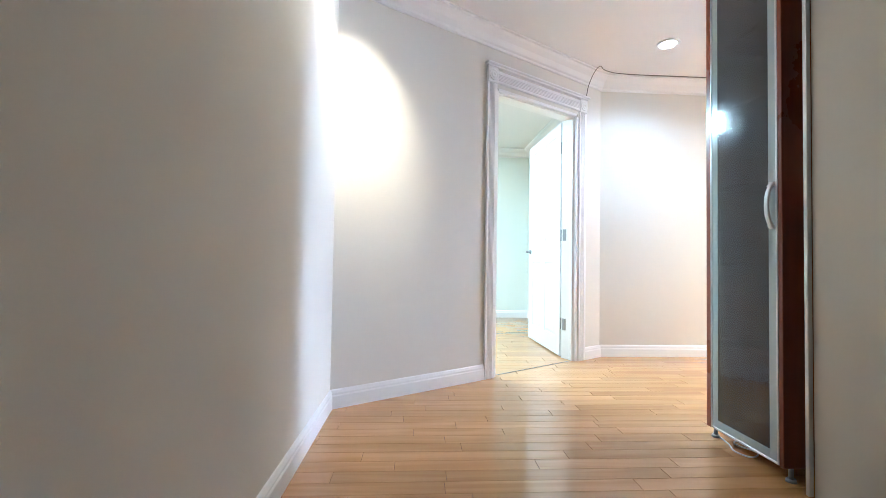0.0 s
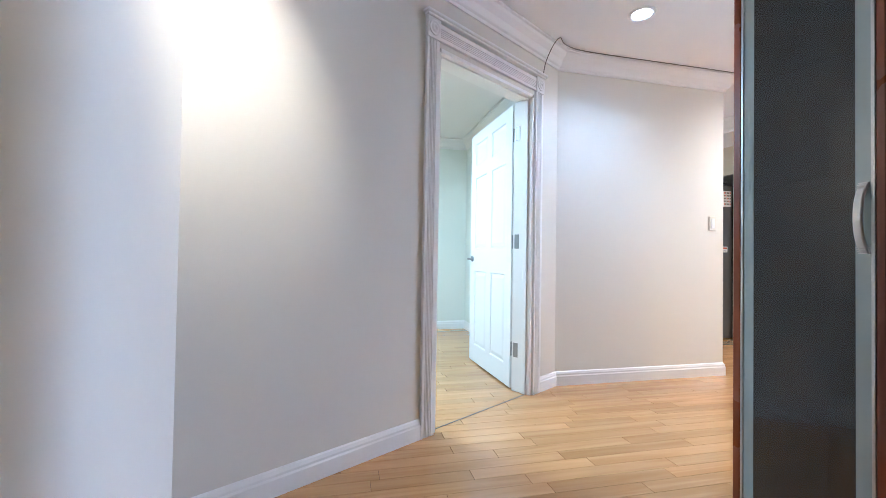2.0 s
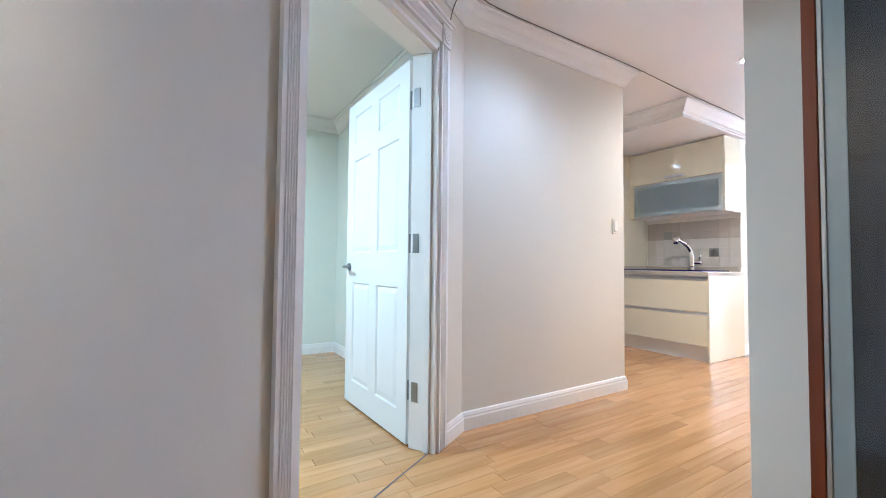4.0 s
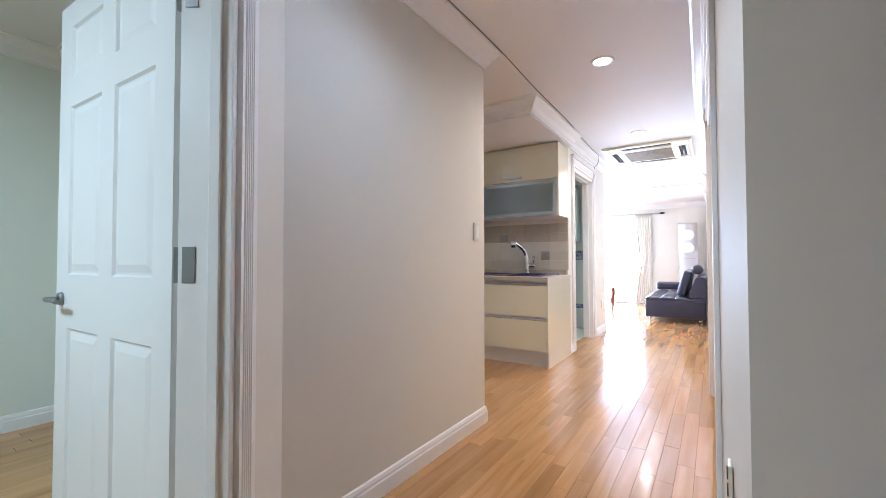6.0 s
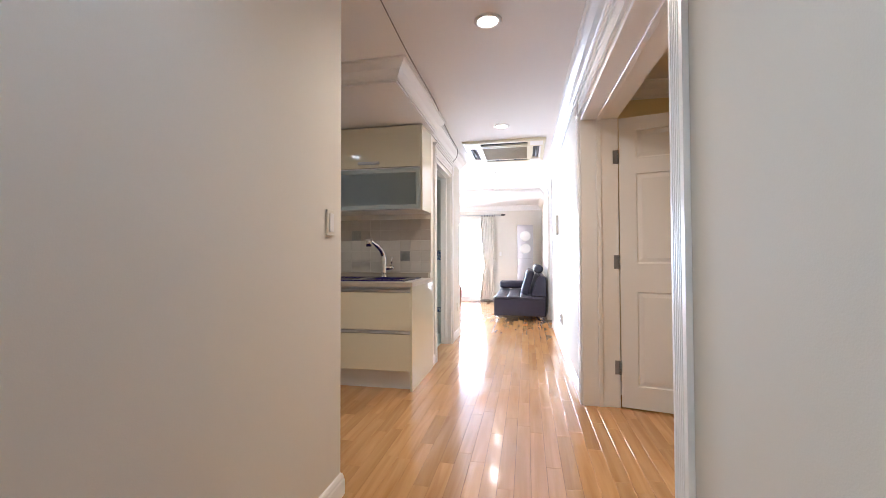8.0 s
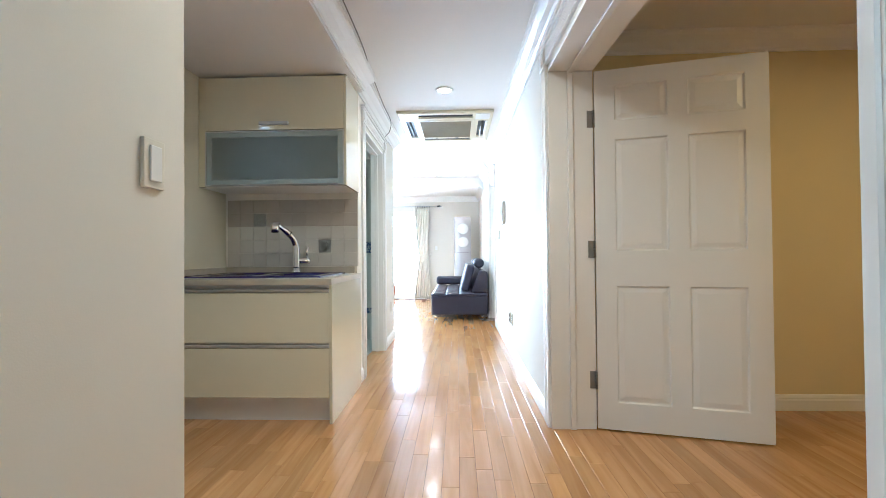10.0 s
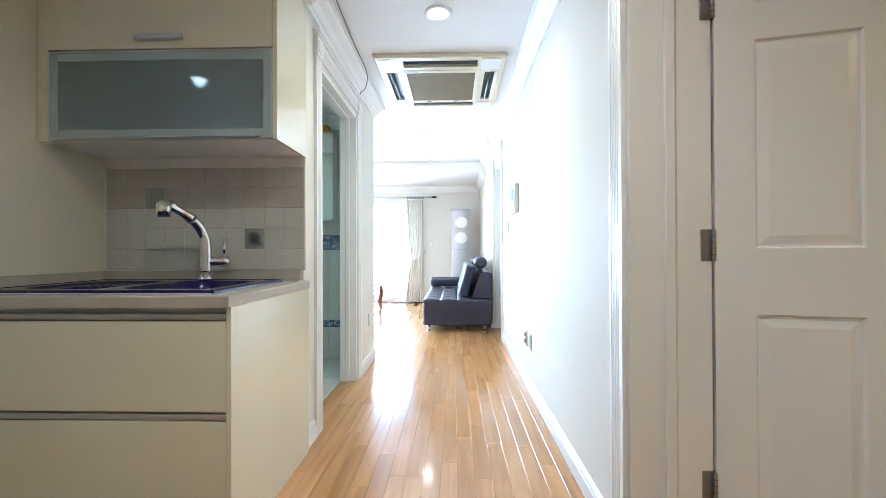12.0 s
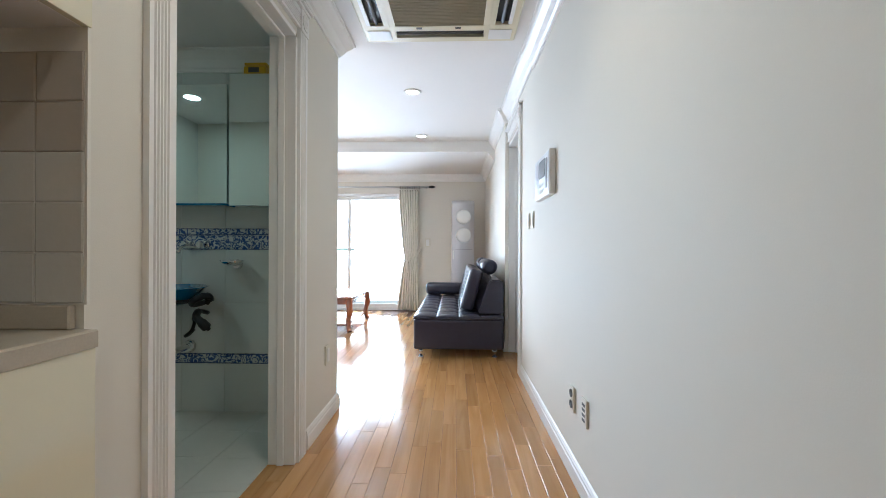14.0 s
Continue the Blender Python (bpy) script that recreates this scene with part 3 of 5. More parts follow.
leaf("bedroom_door", "white six-panel door standing open into the bedroom", pose(1.320, 3.478, 0, 0, 0, 92.5), 0.90, 2.125)
leaf("side_room_door", "white six-panel door standing open into the side room", pose(4.6935, 1.927, 0, 0, 0, 257.0), 0.915, 2.185, handle=False, hinges=(0.302, 1.097, 1.895))


# ---- entry passage ----
tagged(part("wall_closet", box(1.490, 1.889, -1.839, 1.301, 0.001, CEIL - 0.0005), M_CLOSET), "pale closet side panel beside the tall cabinet", "panel", kind="structure")
tagged(part("trim_closet", box(1.470, 1.489, 1.302, 1.318, 0.001, CEIL - 0.0005, 0.003), M_ALU), "grey metal edge strip of the closet", "trim", kind="structure")


def ring(x0, x1, a, b, lo, hi, w):
    """An upright rectangular frame of bar width w, facing along x."""
    bm = box(x0, x1, a, a + w, lo, hi, 0.001, 1)
    bx(bm, x0, x1, b - w, b, lo, hi, 0.001, 1)
    bx(bm, x0, x1, a + w, b - w, lo, lo + w, 0.001, 1)
    bx(bm, x0, x1, a + w, b - w, hi - w, hi, 0.001, 1)
    return bm


def strap(x, y, lo, hi, out, half, thick):
    """A flat bowed handle with ribbed feet, standing out towards -x."""
    bm, rings = bmesh.new(), []
    for i in range(21):
        u = i / 20
        o = out * (1 - (2 * u - 1) ** 4) * 0.5 + out * math.sin(math.pi * u) * 0.5
        o = max(o, 0.001)
        z = lo + (hi - lo) * u
        rings.append([bm.verts.new(p) for p in ((x - o, y - half * 0.7, z), (x - o, y + half * 0.7, z), (x - o + 0.002, y + half, z), (x - o + thick, y + half, z), (x - o + thick, y - half, z), (x - o + 0.002, y - half, z))])
    for r, q in zip(rings, rings[1:]):
        for k in range(6):
            bm.faces.new((r[k], r[(k + 1) % 6], q[(k + 1) % 6], q[k]))
    bm.faces.new(rings[0][::-1])
    bm.faces.new(rings[-1])
    for end, s in ((lo, 1), (hi, -1)):
        for k in range(4):
            z = end + s * (0.002 + 0.005 * k)
            bx(bm, x - 0.006 - 0.003 * k, x - 0.0005, y - half - 0.0015, y + half + 0.0015, z - 0.0012, z + 0.0012)
    bmesh.ops.recalc_face_normals(bm, faces=bm.faces)
    return bm


def display_cabinet():
    d = thing("display_cabinet", "tall cherry wood cabinet with frosted glass door", "cabinet")
    x0, x1, y0, y1, z0, z1 = 1.462, 1.885, 1.400, 1.832, 0.055, 2.24
    for a, b in ((y0, y0 + 0.02), (y1 - 0.026, y1)):
        part("side_panel", box(x0, x1, a, b, z0, z1, 0.0015, 1), M_CHERRY, d)
    part("back_panel", box(x1 - 0.008, x1 - 0.001, y0 + 0.0205, y1 - 0.0265, z0, z1), M_CHERRY, d)
    for z in (z0, z1 - 0.02):
        part("end_board", box(x0 + 0.022, x1 - 0.009, y0 + 0.0205, y1 - 0.0265, z, z + 0.02), M_CHERRY, d)
    for z in (0.47, 0.85, 1.22, 1.60, 1.92):
        part("shelf", box(x0 + 0.05, x1 - 0.009, y0 + 0.0205, y1 - 0.0265, z, z + 0.018), M_CHERRY, d)
    fx0, fx1, a, b, lo, hi, w = x0, x0 + 0.02, y0 + 0.022, y1 - 0.028, z0 + 0.003, z1 - 0.003, 0.046
    door = part("door", ring(fx0, fx1, a, b, lo, hi, 0.009), M_ALU, d, "thin aluminium framed door")
    part("glass_border", ring(fx0 + 0.003, fx0 + 0.014, a + 0.0092, b - 0.0092, lo + 0.0092, hi - 0.0092, w - 0.0092), M_BORDER, door, "pale blue-grey glass border")
    part("pane", box(fx0 + 0.0035, fx0 + 0.009, a + w + 0.0002, b - w - 0.0002, lo + w + 0.0002, hi - w - 0.0002), M_FROST_DARK, door, "smoked frosted glass pane")
    yh = a + w / 2
    bm = strap(fx0, yh, 1.005, 1.200, 0.030, 0.010, 0.008)
    part("handle", bm, M_ALU, door, "curved grey metal handle")
    for x in (x0 + 0.04, x1 - 0.05):
        for y in (y0 + 0.01, y1 - 0.01):
            bm = cyl(bmesh.new(), (x, y, 0.0), (x, y, 0.012), 0.019, 0.016, 16)
            cyl(bm, (x, y, 0.012), (x, y, z0), 0.009, seg=12)
            part("foot", bm, M_NICKEL, d)
    return d


display_cabinet()
bm = tube(bmesh.new(), smooth_path([(1.52, 1.86, 0.004), (1.50, 1.74, 0.004), (1.47, 1.66, 0.004), (1.50, 1.60, 0.005), (1.56, 1.64, 0.006), (1.53, 1.74, 0.004), (1.66, 1.8, 0.004), (1.80, 1.78, 0.004)], 8), 0.0038, 8)
tagged(part("power_cord", bm, M_WHITEPL), "white loose power cord under the tall cabinet", "cable")
bm = box(U0 + 0.022, U1 - 0.022, 0.028, 0.036, 0.0003, 0.0025, 0.0008, 1)
ob = tagged(part("threshold", bm, M_DARKGREY), "thin dark joint strip in the bedroom doorway", "threshold", kind="structure")
ob.matrix_basis = DIAG


# ---- lamps, switches and cables ----
def downlight(x, y, z, watts, colour, cool):
    d = thing("downlight", "round recessed ceiling downlight, switched on", "ceiling lamp", Matrix.Translation((x, y, z)), "ceiling downlights")
    part("trim_ring", lathe(bmesh.new(), [(0.060, -0.0005), (0.060, -0.006), (0.066, -0.010), (0.078, -0.008), (0.086, -0.0005)], None, 32), M_WHITEPL, d)
    part("bulb", lathe(bmesh.new(), [(0.0, -0.012), (0.030, -0.010), (0.050, -0.005), (0.0595, -0.0006)], None, 24), M_LAMPCOOL if cool else M_LAMP, d, "lit bulb")
    return d


for i, (x, y, z, watts, colour) in enumerate(DOWNLIGHTS):
    downlight(x, y, z, watts, colour, i in (1, 6))
    aim = (-0.40, 2.27, 1.72) if i == 0 else (x, y + 0.0001, 0.0)      # the entry lamp is tilted towards the diagonal wall
    lamp("down_lamp", "SPOT", look((x, y, z - 0.03), aim), watts, colour, 0.04, spot=(50, 144, 172, 172, 150, 150, 160)[i])
    if i == 0:
        lamp("down_lamp_spill", "SPOT", Matrix.Translation((x, y, z - 0.03)), watts * 0.10, colour, 0.05, spot=165)


def face(side, u, v, z):
    """A pose on a wall: local x along it, -y out of it, origin on its face."""
    if side == "south":
        return Matrix.Translation((u, v, z)) @ R180
    return Matrix.Translation((u, v, z))


def plate(name, label, m, w, h, kind="switch", group=""):
    d = thing(name, label, "switch" if kind == "switch" else "socket", m, group)
    part("plate", box(-w / 2, w / 2, -0.011, 0.0, -h / 2, h / 2, 0.003, 2), M_PLASTIC, d)
    if kind == "switch":
        part("rocker", box(-w * 0.28, w * 0.28, -0.016, -0.0111, -h * 0.36, h * 0.36, 0.002, 1), M_WHITEPL, d)
    elif kind == "socket":
        for s in (-1, 1):
            bm = lathe(bmesh.new(), [(0.020, 0), (0.020, 0.004), (0.017, 0.004), (0.016, 0.001), (0.0, 0.001)], Matrix.Translation((0, -0.0111, s * h * 0.22)) @ Matrix.Rotation(radians(90), 4, "X"), 20)
            part("outlet", bm, M_DARKGREY, d)
    else:
        for k in range(4):
            part("jack", box(-w * 0.25, w * 0.25, -0.013, -0.0111, -h * 0.34 + k * h * 0.19, -h * 0.24 + k * h * 0.19), M_DARKGREY, d)
    return d


plate("light_switch", "ivory light switch on the hall wall", face("north", 3.125, W3Y, 1.295), 0.068, 0.118)
plate("light_switch", "ivory light switch beside the intercom", face("south", 7.682, RY, 1.327), 0.07, 0.12)
plate("light_switch", "ivory light switch beside the intercom", face("south", 7.843, RY, 1.327), 0.07, 0.12)
plate("wall_socket", "ivory double wall socket above the baseboard", face("south", 6.648, RY, 0.381), 0.072, 0.12, "socket")
plate("wall_socket", "ivory antenna and phone wall plate", face("south", 6.459, RY, 0.388), 0.072, 0.12, "jack")
plate("wall_socket", "ivory wall socket beside the bathroom door", face("north", 7.22, LY, 0.43), 0.075, 0.12, "switch")
plate("wall_socket", "ivory wall socket low on the wall", face("south", 2.30, 2.138, 0.42), 0.072, 0.12, "socket")
ob = plate("light_switch", "ivory light switch beside the curtain", Matrix.Translation((12.0, 3.277, 1.227)) @ Matrix.Rotation(radians(-90), 4, "Z"), 0.10, 0.16)

d = thing("intercom", "silver video intercom on the hall wall", "intercom", face("south", 7.22, RY, 1.562))
part("body", box(-0.205, 0.205, -0.036, 0.0, -0.132, 0.132, 0.006, 2), M_WHITEPL, d)
part("bezel", box(-0.195, 0.195, -0.0395, -0.0362, -0.122, 0.122, 0.003, 2), M_ALU, d, "silver front plate")
part("screen", box(-0.06, 0.10, -0.0415, -0.0397, -0.01, 0.10, 0.001, 1), M_BLACK, d, "dark display")
part("speaker_grille", box(-0.17, -0.09, -0.0415, -0.0397, -0.10, 0.10, 0.002, 1), M_SILVER, d)
for k in range(3):
    for r in range(2):
        part("button", box(-0.05 + 0.05 * k, -0.015 + 0.05 * k, -0.0425, -0.0397, -0.105 + 0.04 * r, -0.08 + 0.04 * r, 0.002, 1), M_WHITEPL, d)
part("call_button", box(0.125, 0.165, -0.043, -0.0397, -0.09, 0.09, 0.004, 2), M_DARKGREY, d)

wire = [(1.475, 3.375, 2.31), (1.48, 3.34, 2.41), (1.50, 3.27, 2.50), (1.55, 3.26, 2.559), (1.64, 3.34, 2.561), (1.85, 3.39, 2.561), (2.5, 3.392, 2.561), (3.25, 3.39, 2.561), (4.1, 3.42, 2.561),
        (5.0, 3.43, 2.561), (5.45, 3.46, 2.561), (6.2, 3.49, 2.561), (6.55, 3.49, 2.555), (6.70, 3.50, 2.53), (6.76, 3.53, 2.465), (6.74, 3.565, 2.42), (6.76, 3.575, 2.395)]
tagged(part("ceiling_cable", tube(bmesh.new(), smooth_path(wire, 6), 0.0035, 6), M_WIRE), "thin grey cable fixed along the crown moulding", "cable")


# ---- kitchen ----
SX, SY0, SY1 = 4.75, 3.570, 4.700


def sink_cabinet():
    d = thing("sink_cabinet", "cream gloss sink cabinet with two wide drawers", "kitchen cabinet")
    part("carcass", box(SX + 0.03, 5.49, SY0 + 0.02, SY1 - 0.005, 0.13, 0.60), M_CARCASS, d)
    part("side_panel", box(SX, 5.517, SY0, SY0 + 0.019, 0.002, 0.886, 0.001, 1), M_CREAM, d)
    for z0, z1 in ((0.165, 0.478), (0.512, 0.835)):
        dr = part("drawer_front", box(SX + 0.006, SX + 0.028, SY0 + 0.022, SY1 - 0.03, z0, z1, 0.002, 1), M_CREAM, d)
        part("grip_rail", box(SX + 0.008, SX + 0.030, SY0 + 0.022, SY1 - 0.03, z1 + 0.003, z1 + 0.026, 0.006, 2), M_ALU, dr, "brushed aluminium grip rail")
    part("top_rail", box(SX + 0.050, SX + 0.064, SY0 + 0.02, SY1 - 0.005, 0.800, 0.886), M_ALU, d, "recessed metal rail above the drawers")
    part("filler_strip", box(SX + 0.012, SX + 0.03, SY1 - 0.028, SY1 - 0.004, 0.13, 0.886), M_CREAM, d)
    part("plinth", box(SX + 0.065, SX + 0.08, SY0 + 0.02, SY1 - 0.004, 0.002, 0.14), M_CARCASS, d)
    return d


sink_cabinet()


def worktop():
    """Counter with a cut for the sink, its front edge rounded and its corner mitred."""
    d = thing("worktop", "beige stone-look worktop with a worn front edge", "worktop")
    bm = bmesh.new()
    a, b, y0, y1 = SX - 0.024, 5.5185, SY0 - 0.004, SY1 + 0.0
    sx0, sx1, sy0, sy1 = SX + 0.075, 5.375, 3.69, 4.58
    loops = []
    for z, e in ((0.887, 0.0), (0.922, 0.0), (0.926, 0.004)):
        loops.append([bm.verts.new(c) for c in ((a + e, y0 + e, z), (b, y0 + e, z), (b, y1, z), (a + e, y1, z))])
    holes = [[bm.verts.new((x, y, z)) for x, y in ((sx0, sy0), (sx1, sy0), (sx1, sy1), (sx0, sy1))] for z in (0.887, 0.926)]
    for A, B in ((loops[0], loops[1]), (loops[1], loops[2]), (loops[2], holes[1]), (holes[1], holes[0]), (holes[0], loops[0])):
        for k in range(4):
            bm.faces.new((A[k], A[(k + 1) % 4], B[(k + 1) % 4], B[k]))
    part("slab", bm, M_STONE, d)
    bm = box(5.500, 5.5185, y0 + 0.05, y1, 0.9265, 0.980, 0.003, 1)
    bx(bm, SX + 0.03, 5.4995, y1 - 0.018, y1 - 0.001, 0.9265, 0.980, 0.003, 1)
    part("upstand", bm, M_STONE, d)
    return d


worktop()


def sink():
    d = thing("kitchen_sink", "navy blue enamel sink with a drainer", "sink")
    x0, x1, y0, y1, z = SX + 0.055, 5.395, 3.67, 4.60, 0.9265
    bowl = (SX + 0.13, 5.31, 3.735, 4.12)
    drain = (SX + 0.13, 5.31, 4.17, 4.53)
    bm = bmesh.new()
    # rim with two openings
    t = z + 0.012
    for q in ((x0, bowl[0], y0, y1), (bowl[1], x1, y0, y1), (bowl[0], bowl[1], y0, bowl[2]), (bowl[0], bowl[1], bowl[3], drain[2]), (bowl[0], bowl[1], drain[3], y1)):
        bx(bm, *q, z, t)
    part("rim", bm, M_ENAMEL, d)
    part("rim_edge", sweep(bmesh.new(), [(x0, y0), (x0, y1), (x1, y1), (x1, y0), (x0, y0)], [(0, 0), (0.006, 0.0), (0.005, 0.009), (0, 0.014)], z), M_ENAMEL, d)
    part("sealant", box(x0 - 0.006, x0 - 0.0002, y0, y1, z, z + 0.004, 0.001, 1), M_WHITEPL, d, "white sealant line")
    for name, (a, b, c, e), dep in (("bowl", bowl, 0.17), ("drainer", drain, 0.018)):
        bm = bmesh.new()
        rings = []
        for ins, zz in ((0.0, t), (0.006, t - 0.006), (0.012, t - dep * 0.6), (0.03, t - dep), (0.09, t - dep - 0.004)):
            ring = []
            for k in range(32):
                an = 2 * math.pi * k / 32
                cx, cy, hx, hy = (a + b) / 2, (c + e) / 2, (b - a) / 2 - ins, (e - c) / 2 - ins
                p = 6.0 if ins else 40.0
                r = (abs(math.cos(an)) ** p + abs(math.sin(an)) ** p) ** (-1 / p)
                ring.append(bm.verts.new((cx + hx * r * math.cos(an), cy + hy * r * math.sin(an), zz)))
            rings.append(ring)
        for A, B in zip(rings, rings[1:]):
            for k in range(32):
                bm.faces.new((A[k], A[(k + 1) % 32], B[(k + 1) % 32], B[k])).smooth = True
        bm.faces.new(rings[-1])
        o = part(name, bm, M_ENAMEL, d)
        if name == "drainer":
            for k in range(6):
                y = c + 0.07 + k * 0.044
                part("drainer_rib", tube(bmesh.new(), [(a + 0.10, y, t - 0.017), (b - 0.08, y, t - 0.013)], 0.005, 8), M_ENAMEL, o)
        else:
            part("waste", lathe(bmesh.new(), [(0.0, 0.002), (0.02, 0.002), (0.036, 0.004), (0.042, 0.0)], Matrix.Translation((5.02, 3.93, t - dep - 0.0045)), 24), M_CHROME, o, "chrome drain")
    return d


sink()


def faucet():
    d = thing("kitchen_faucet", "chrome pull-out kitchen faucet with side lever", "faucet", Matrix.Translation((5.38, 4.05, 0.9385)) @ Matrix.Rotation(radians(40), 4, "Z") @ Matrix.Diagonal((1.25, 1.32, 1.28, 1)))
    part("base", lathe(bmesh.new(), [(0.030, 0), (0.030, 0.006), (0.024, 0.012), (0.021, 0.03)], None, 28), M_CHROME, d)
    part("body", tube(bmesh.new(), smooth_path([(0, 0, 0.02), (0, 0, 0.10), (0, 0.002, 0.155), (-0.006, 0.020, 0.205), (-0.016, 0.048, 0.238)], 5), [0.021] * 11 + [0.019] * 10, 16), M_CHROME, d)
    hose = part("spray_head", tube(bmesh.new(), smooth_path([(-0.016, 0.048, 0.238), (-0.03, 0.085, 0.264), (-0.045, 0.125, 0.287)], 5), [0.019, 0.019, 0.018, 0.017, 0.016, 0.016, 0.017, 0.019, 0.021, 0.023, 0.024], 16), M_CHROME, d)
    part("nozzle", cyl(bmesh.new(), (-0.050, 0.138, 0.300), (-0.052, 0.138, 0.243), 0.026, 0.023, 24), M_CHROME, hose)
    part("nozzle_face", cyl(bmesh.new(), (-0.052, 0.138, 0.2428), (-0.0521, 0.138, 0.240), 0.018, seg=20), M_BLACK, hose)
    part("seam_ring", cyl(bmesh.new(), (-0.0155, 0.047, 0.2365), (-0.0170, 0.051, 0.2395), 0.0205, seg=20), M_DARKGREY, d)
    v = part("valve", tube(bmesh.new(), [(0, 0.0, 0.072), (0, -0.03, 0.072), (0, -0.06, 0.072), (0, -0.078, 0.072), (0, -0.086, 0.072)], [0.019, 0.021, 0.023, 0.020, 0.010], 18), M_CHROME, d)
    part("lever", tube(bmesh.new(), [(0, -0.062, 0.09), (0, -0.064, 0.125), (0, -0.067, 0.165)], [0.005, 0.007, 0.011], 12), M_CHROME, v)
    return d


faucet()


def wall_cabinet():
    d = thing("wall_cabinet", "cream gloss wall cabinet with frosted glass flap", "kitchen cabinet")
    x0, x1, y0, y1, z0, z1 = 5.15, 5.518, 3.582, 4.698, 1.590, 2.412
    for name, q in (("bottom_board", (x0 + 0.02, x1, y0 + 0.0185, y1, z0, z0 + 0.018)), ("top_board", (x0 + 0.02, x1, y0 + 0.0185, y1, z1 - 0.018, z1)),
                    ("end_board", (x0 + 0.02, x1, y1 - 0.018, y1, z0 + 0.0182, z1 - 0.0182)), ("back_board", (x1 - 0.01, x1, y0 + 0.0185, y1 - 0.0182, z0 + 0.0182, z1 - 0.0182)),
                    ("shelf", (x0 + 0.03, x1 - 0.0102, y0 + 0.0185, y1 - 0.0182, 1.985, 2.003))):
        part(name, box(*q), M_CARCASS, d)
    part("side_panel", box(x0, x1, y0, y0 + 0.018, z0, z1, 0.001, 1), M_CREAM, d)
    part("filler_strip", box(x0 + 0.004, x0 + 0.0195, y1 - 0.048, y1, z0, z1), M_CREAM, d)
    fa, fb = y0 + 0.020, y1 - 0.050
    top = part("flap", box(x0, x0 + 0.0195, fa, fb, 2.010, z1 - 0.006, 0.0015, 1), M_CREAM, d)
    part("flap_handle", box(x0 - 0.028, x0 - 0.0005, 4.01, 4.23, 2.042, 2.068, 0.007, 2), M_ALU, top, "brushed aluminium bar handle")
    lo, hi, w = z0 + 0.006, 2.003, 0.045
    fl = part("glass_flap", ring(x0, x0 + 0.02, fa, fb, lo, hi, 0.008), M_ALU, d, "thin aluminium framed flap")
    part("glass_border", ring(x0 + 0.003, x0 + 0.014, fa + 0.0082, fb - 0.0082, lo + 0.0082, hi - 0.0082, w - 0.0082), M_BORDER, fl, "pale blue-grey glass border")
    part("pane", box(x0 + 0.0035, x0 + 0.009, fa + w + 0.0002, fb - w - 0.0002, lo + w + 0.0002, hi - w - 0.0002), M_FROST, fl, "frosted glass pane")
    part("grip_bar", box(x0 - 0.016, x0 - 0.0005, fa + 0.05, fb - 0.05, lo + 0.002, lo + 0.010, 0.003, 1), M_ALU, fl)
    return d


wall_cabinet()
tagged(part("cabinet_side_panel", box(4.755, 5.518, 4.7015, 4.740, 0.002, 2.4215, 0.001, 1), M_CREAM), "tall cream laminate panel between sink and refrigerator", "panel")
d = thing("top_cabinet", "cream cabinet above the refrigerator", "kitchen cabinet")
part("body", box(4.78, 5.518, 4.742, 5.74, 2.06, 2.4215), M_CARCASS, d)
for y0, y1 in ((4.743, 5.24), (5.246, 5.74)):
    part("door", box(4.758, 4.779, y0, y1, 2.062, 2.419, 0.0015, 1), M_CREAM, d)


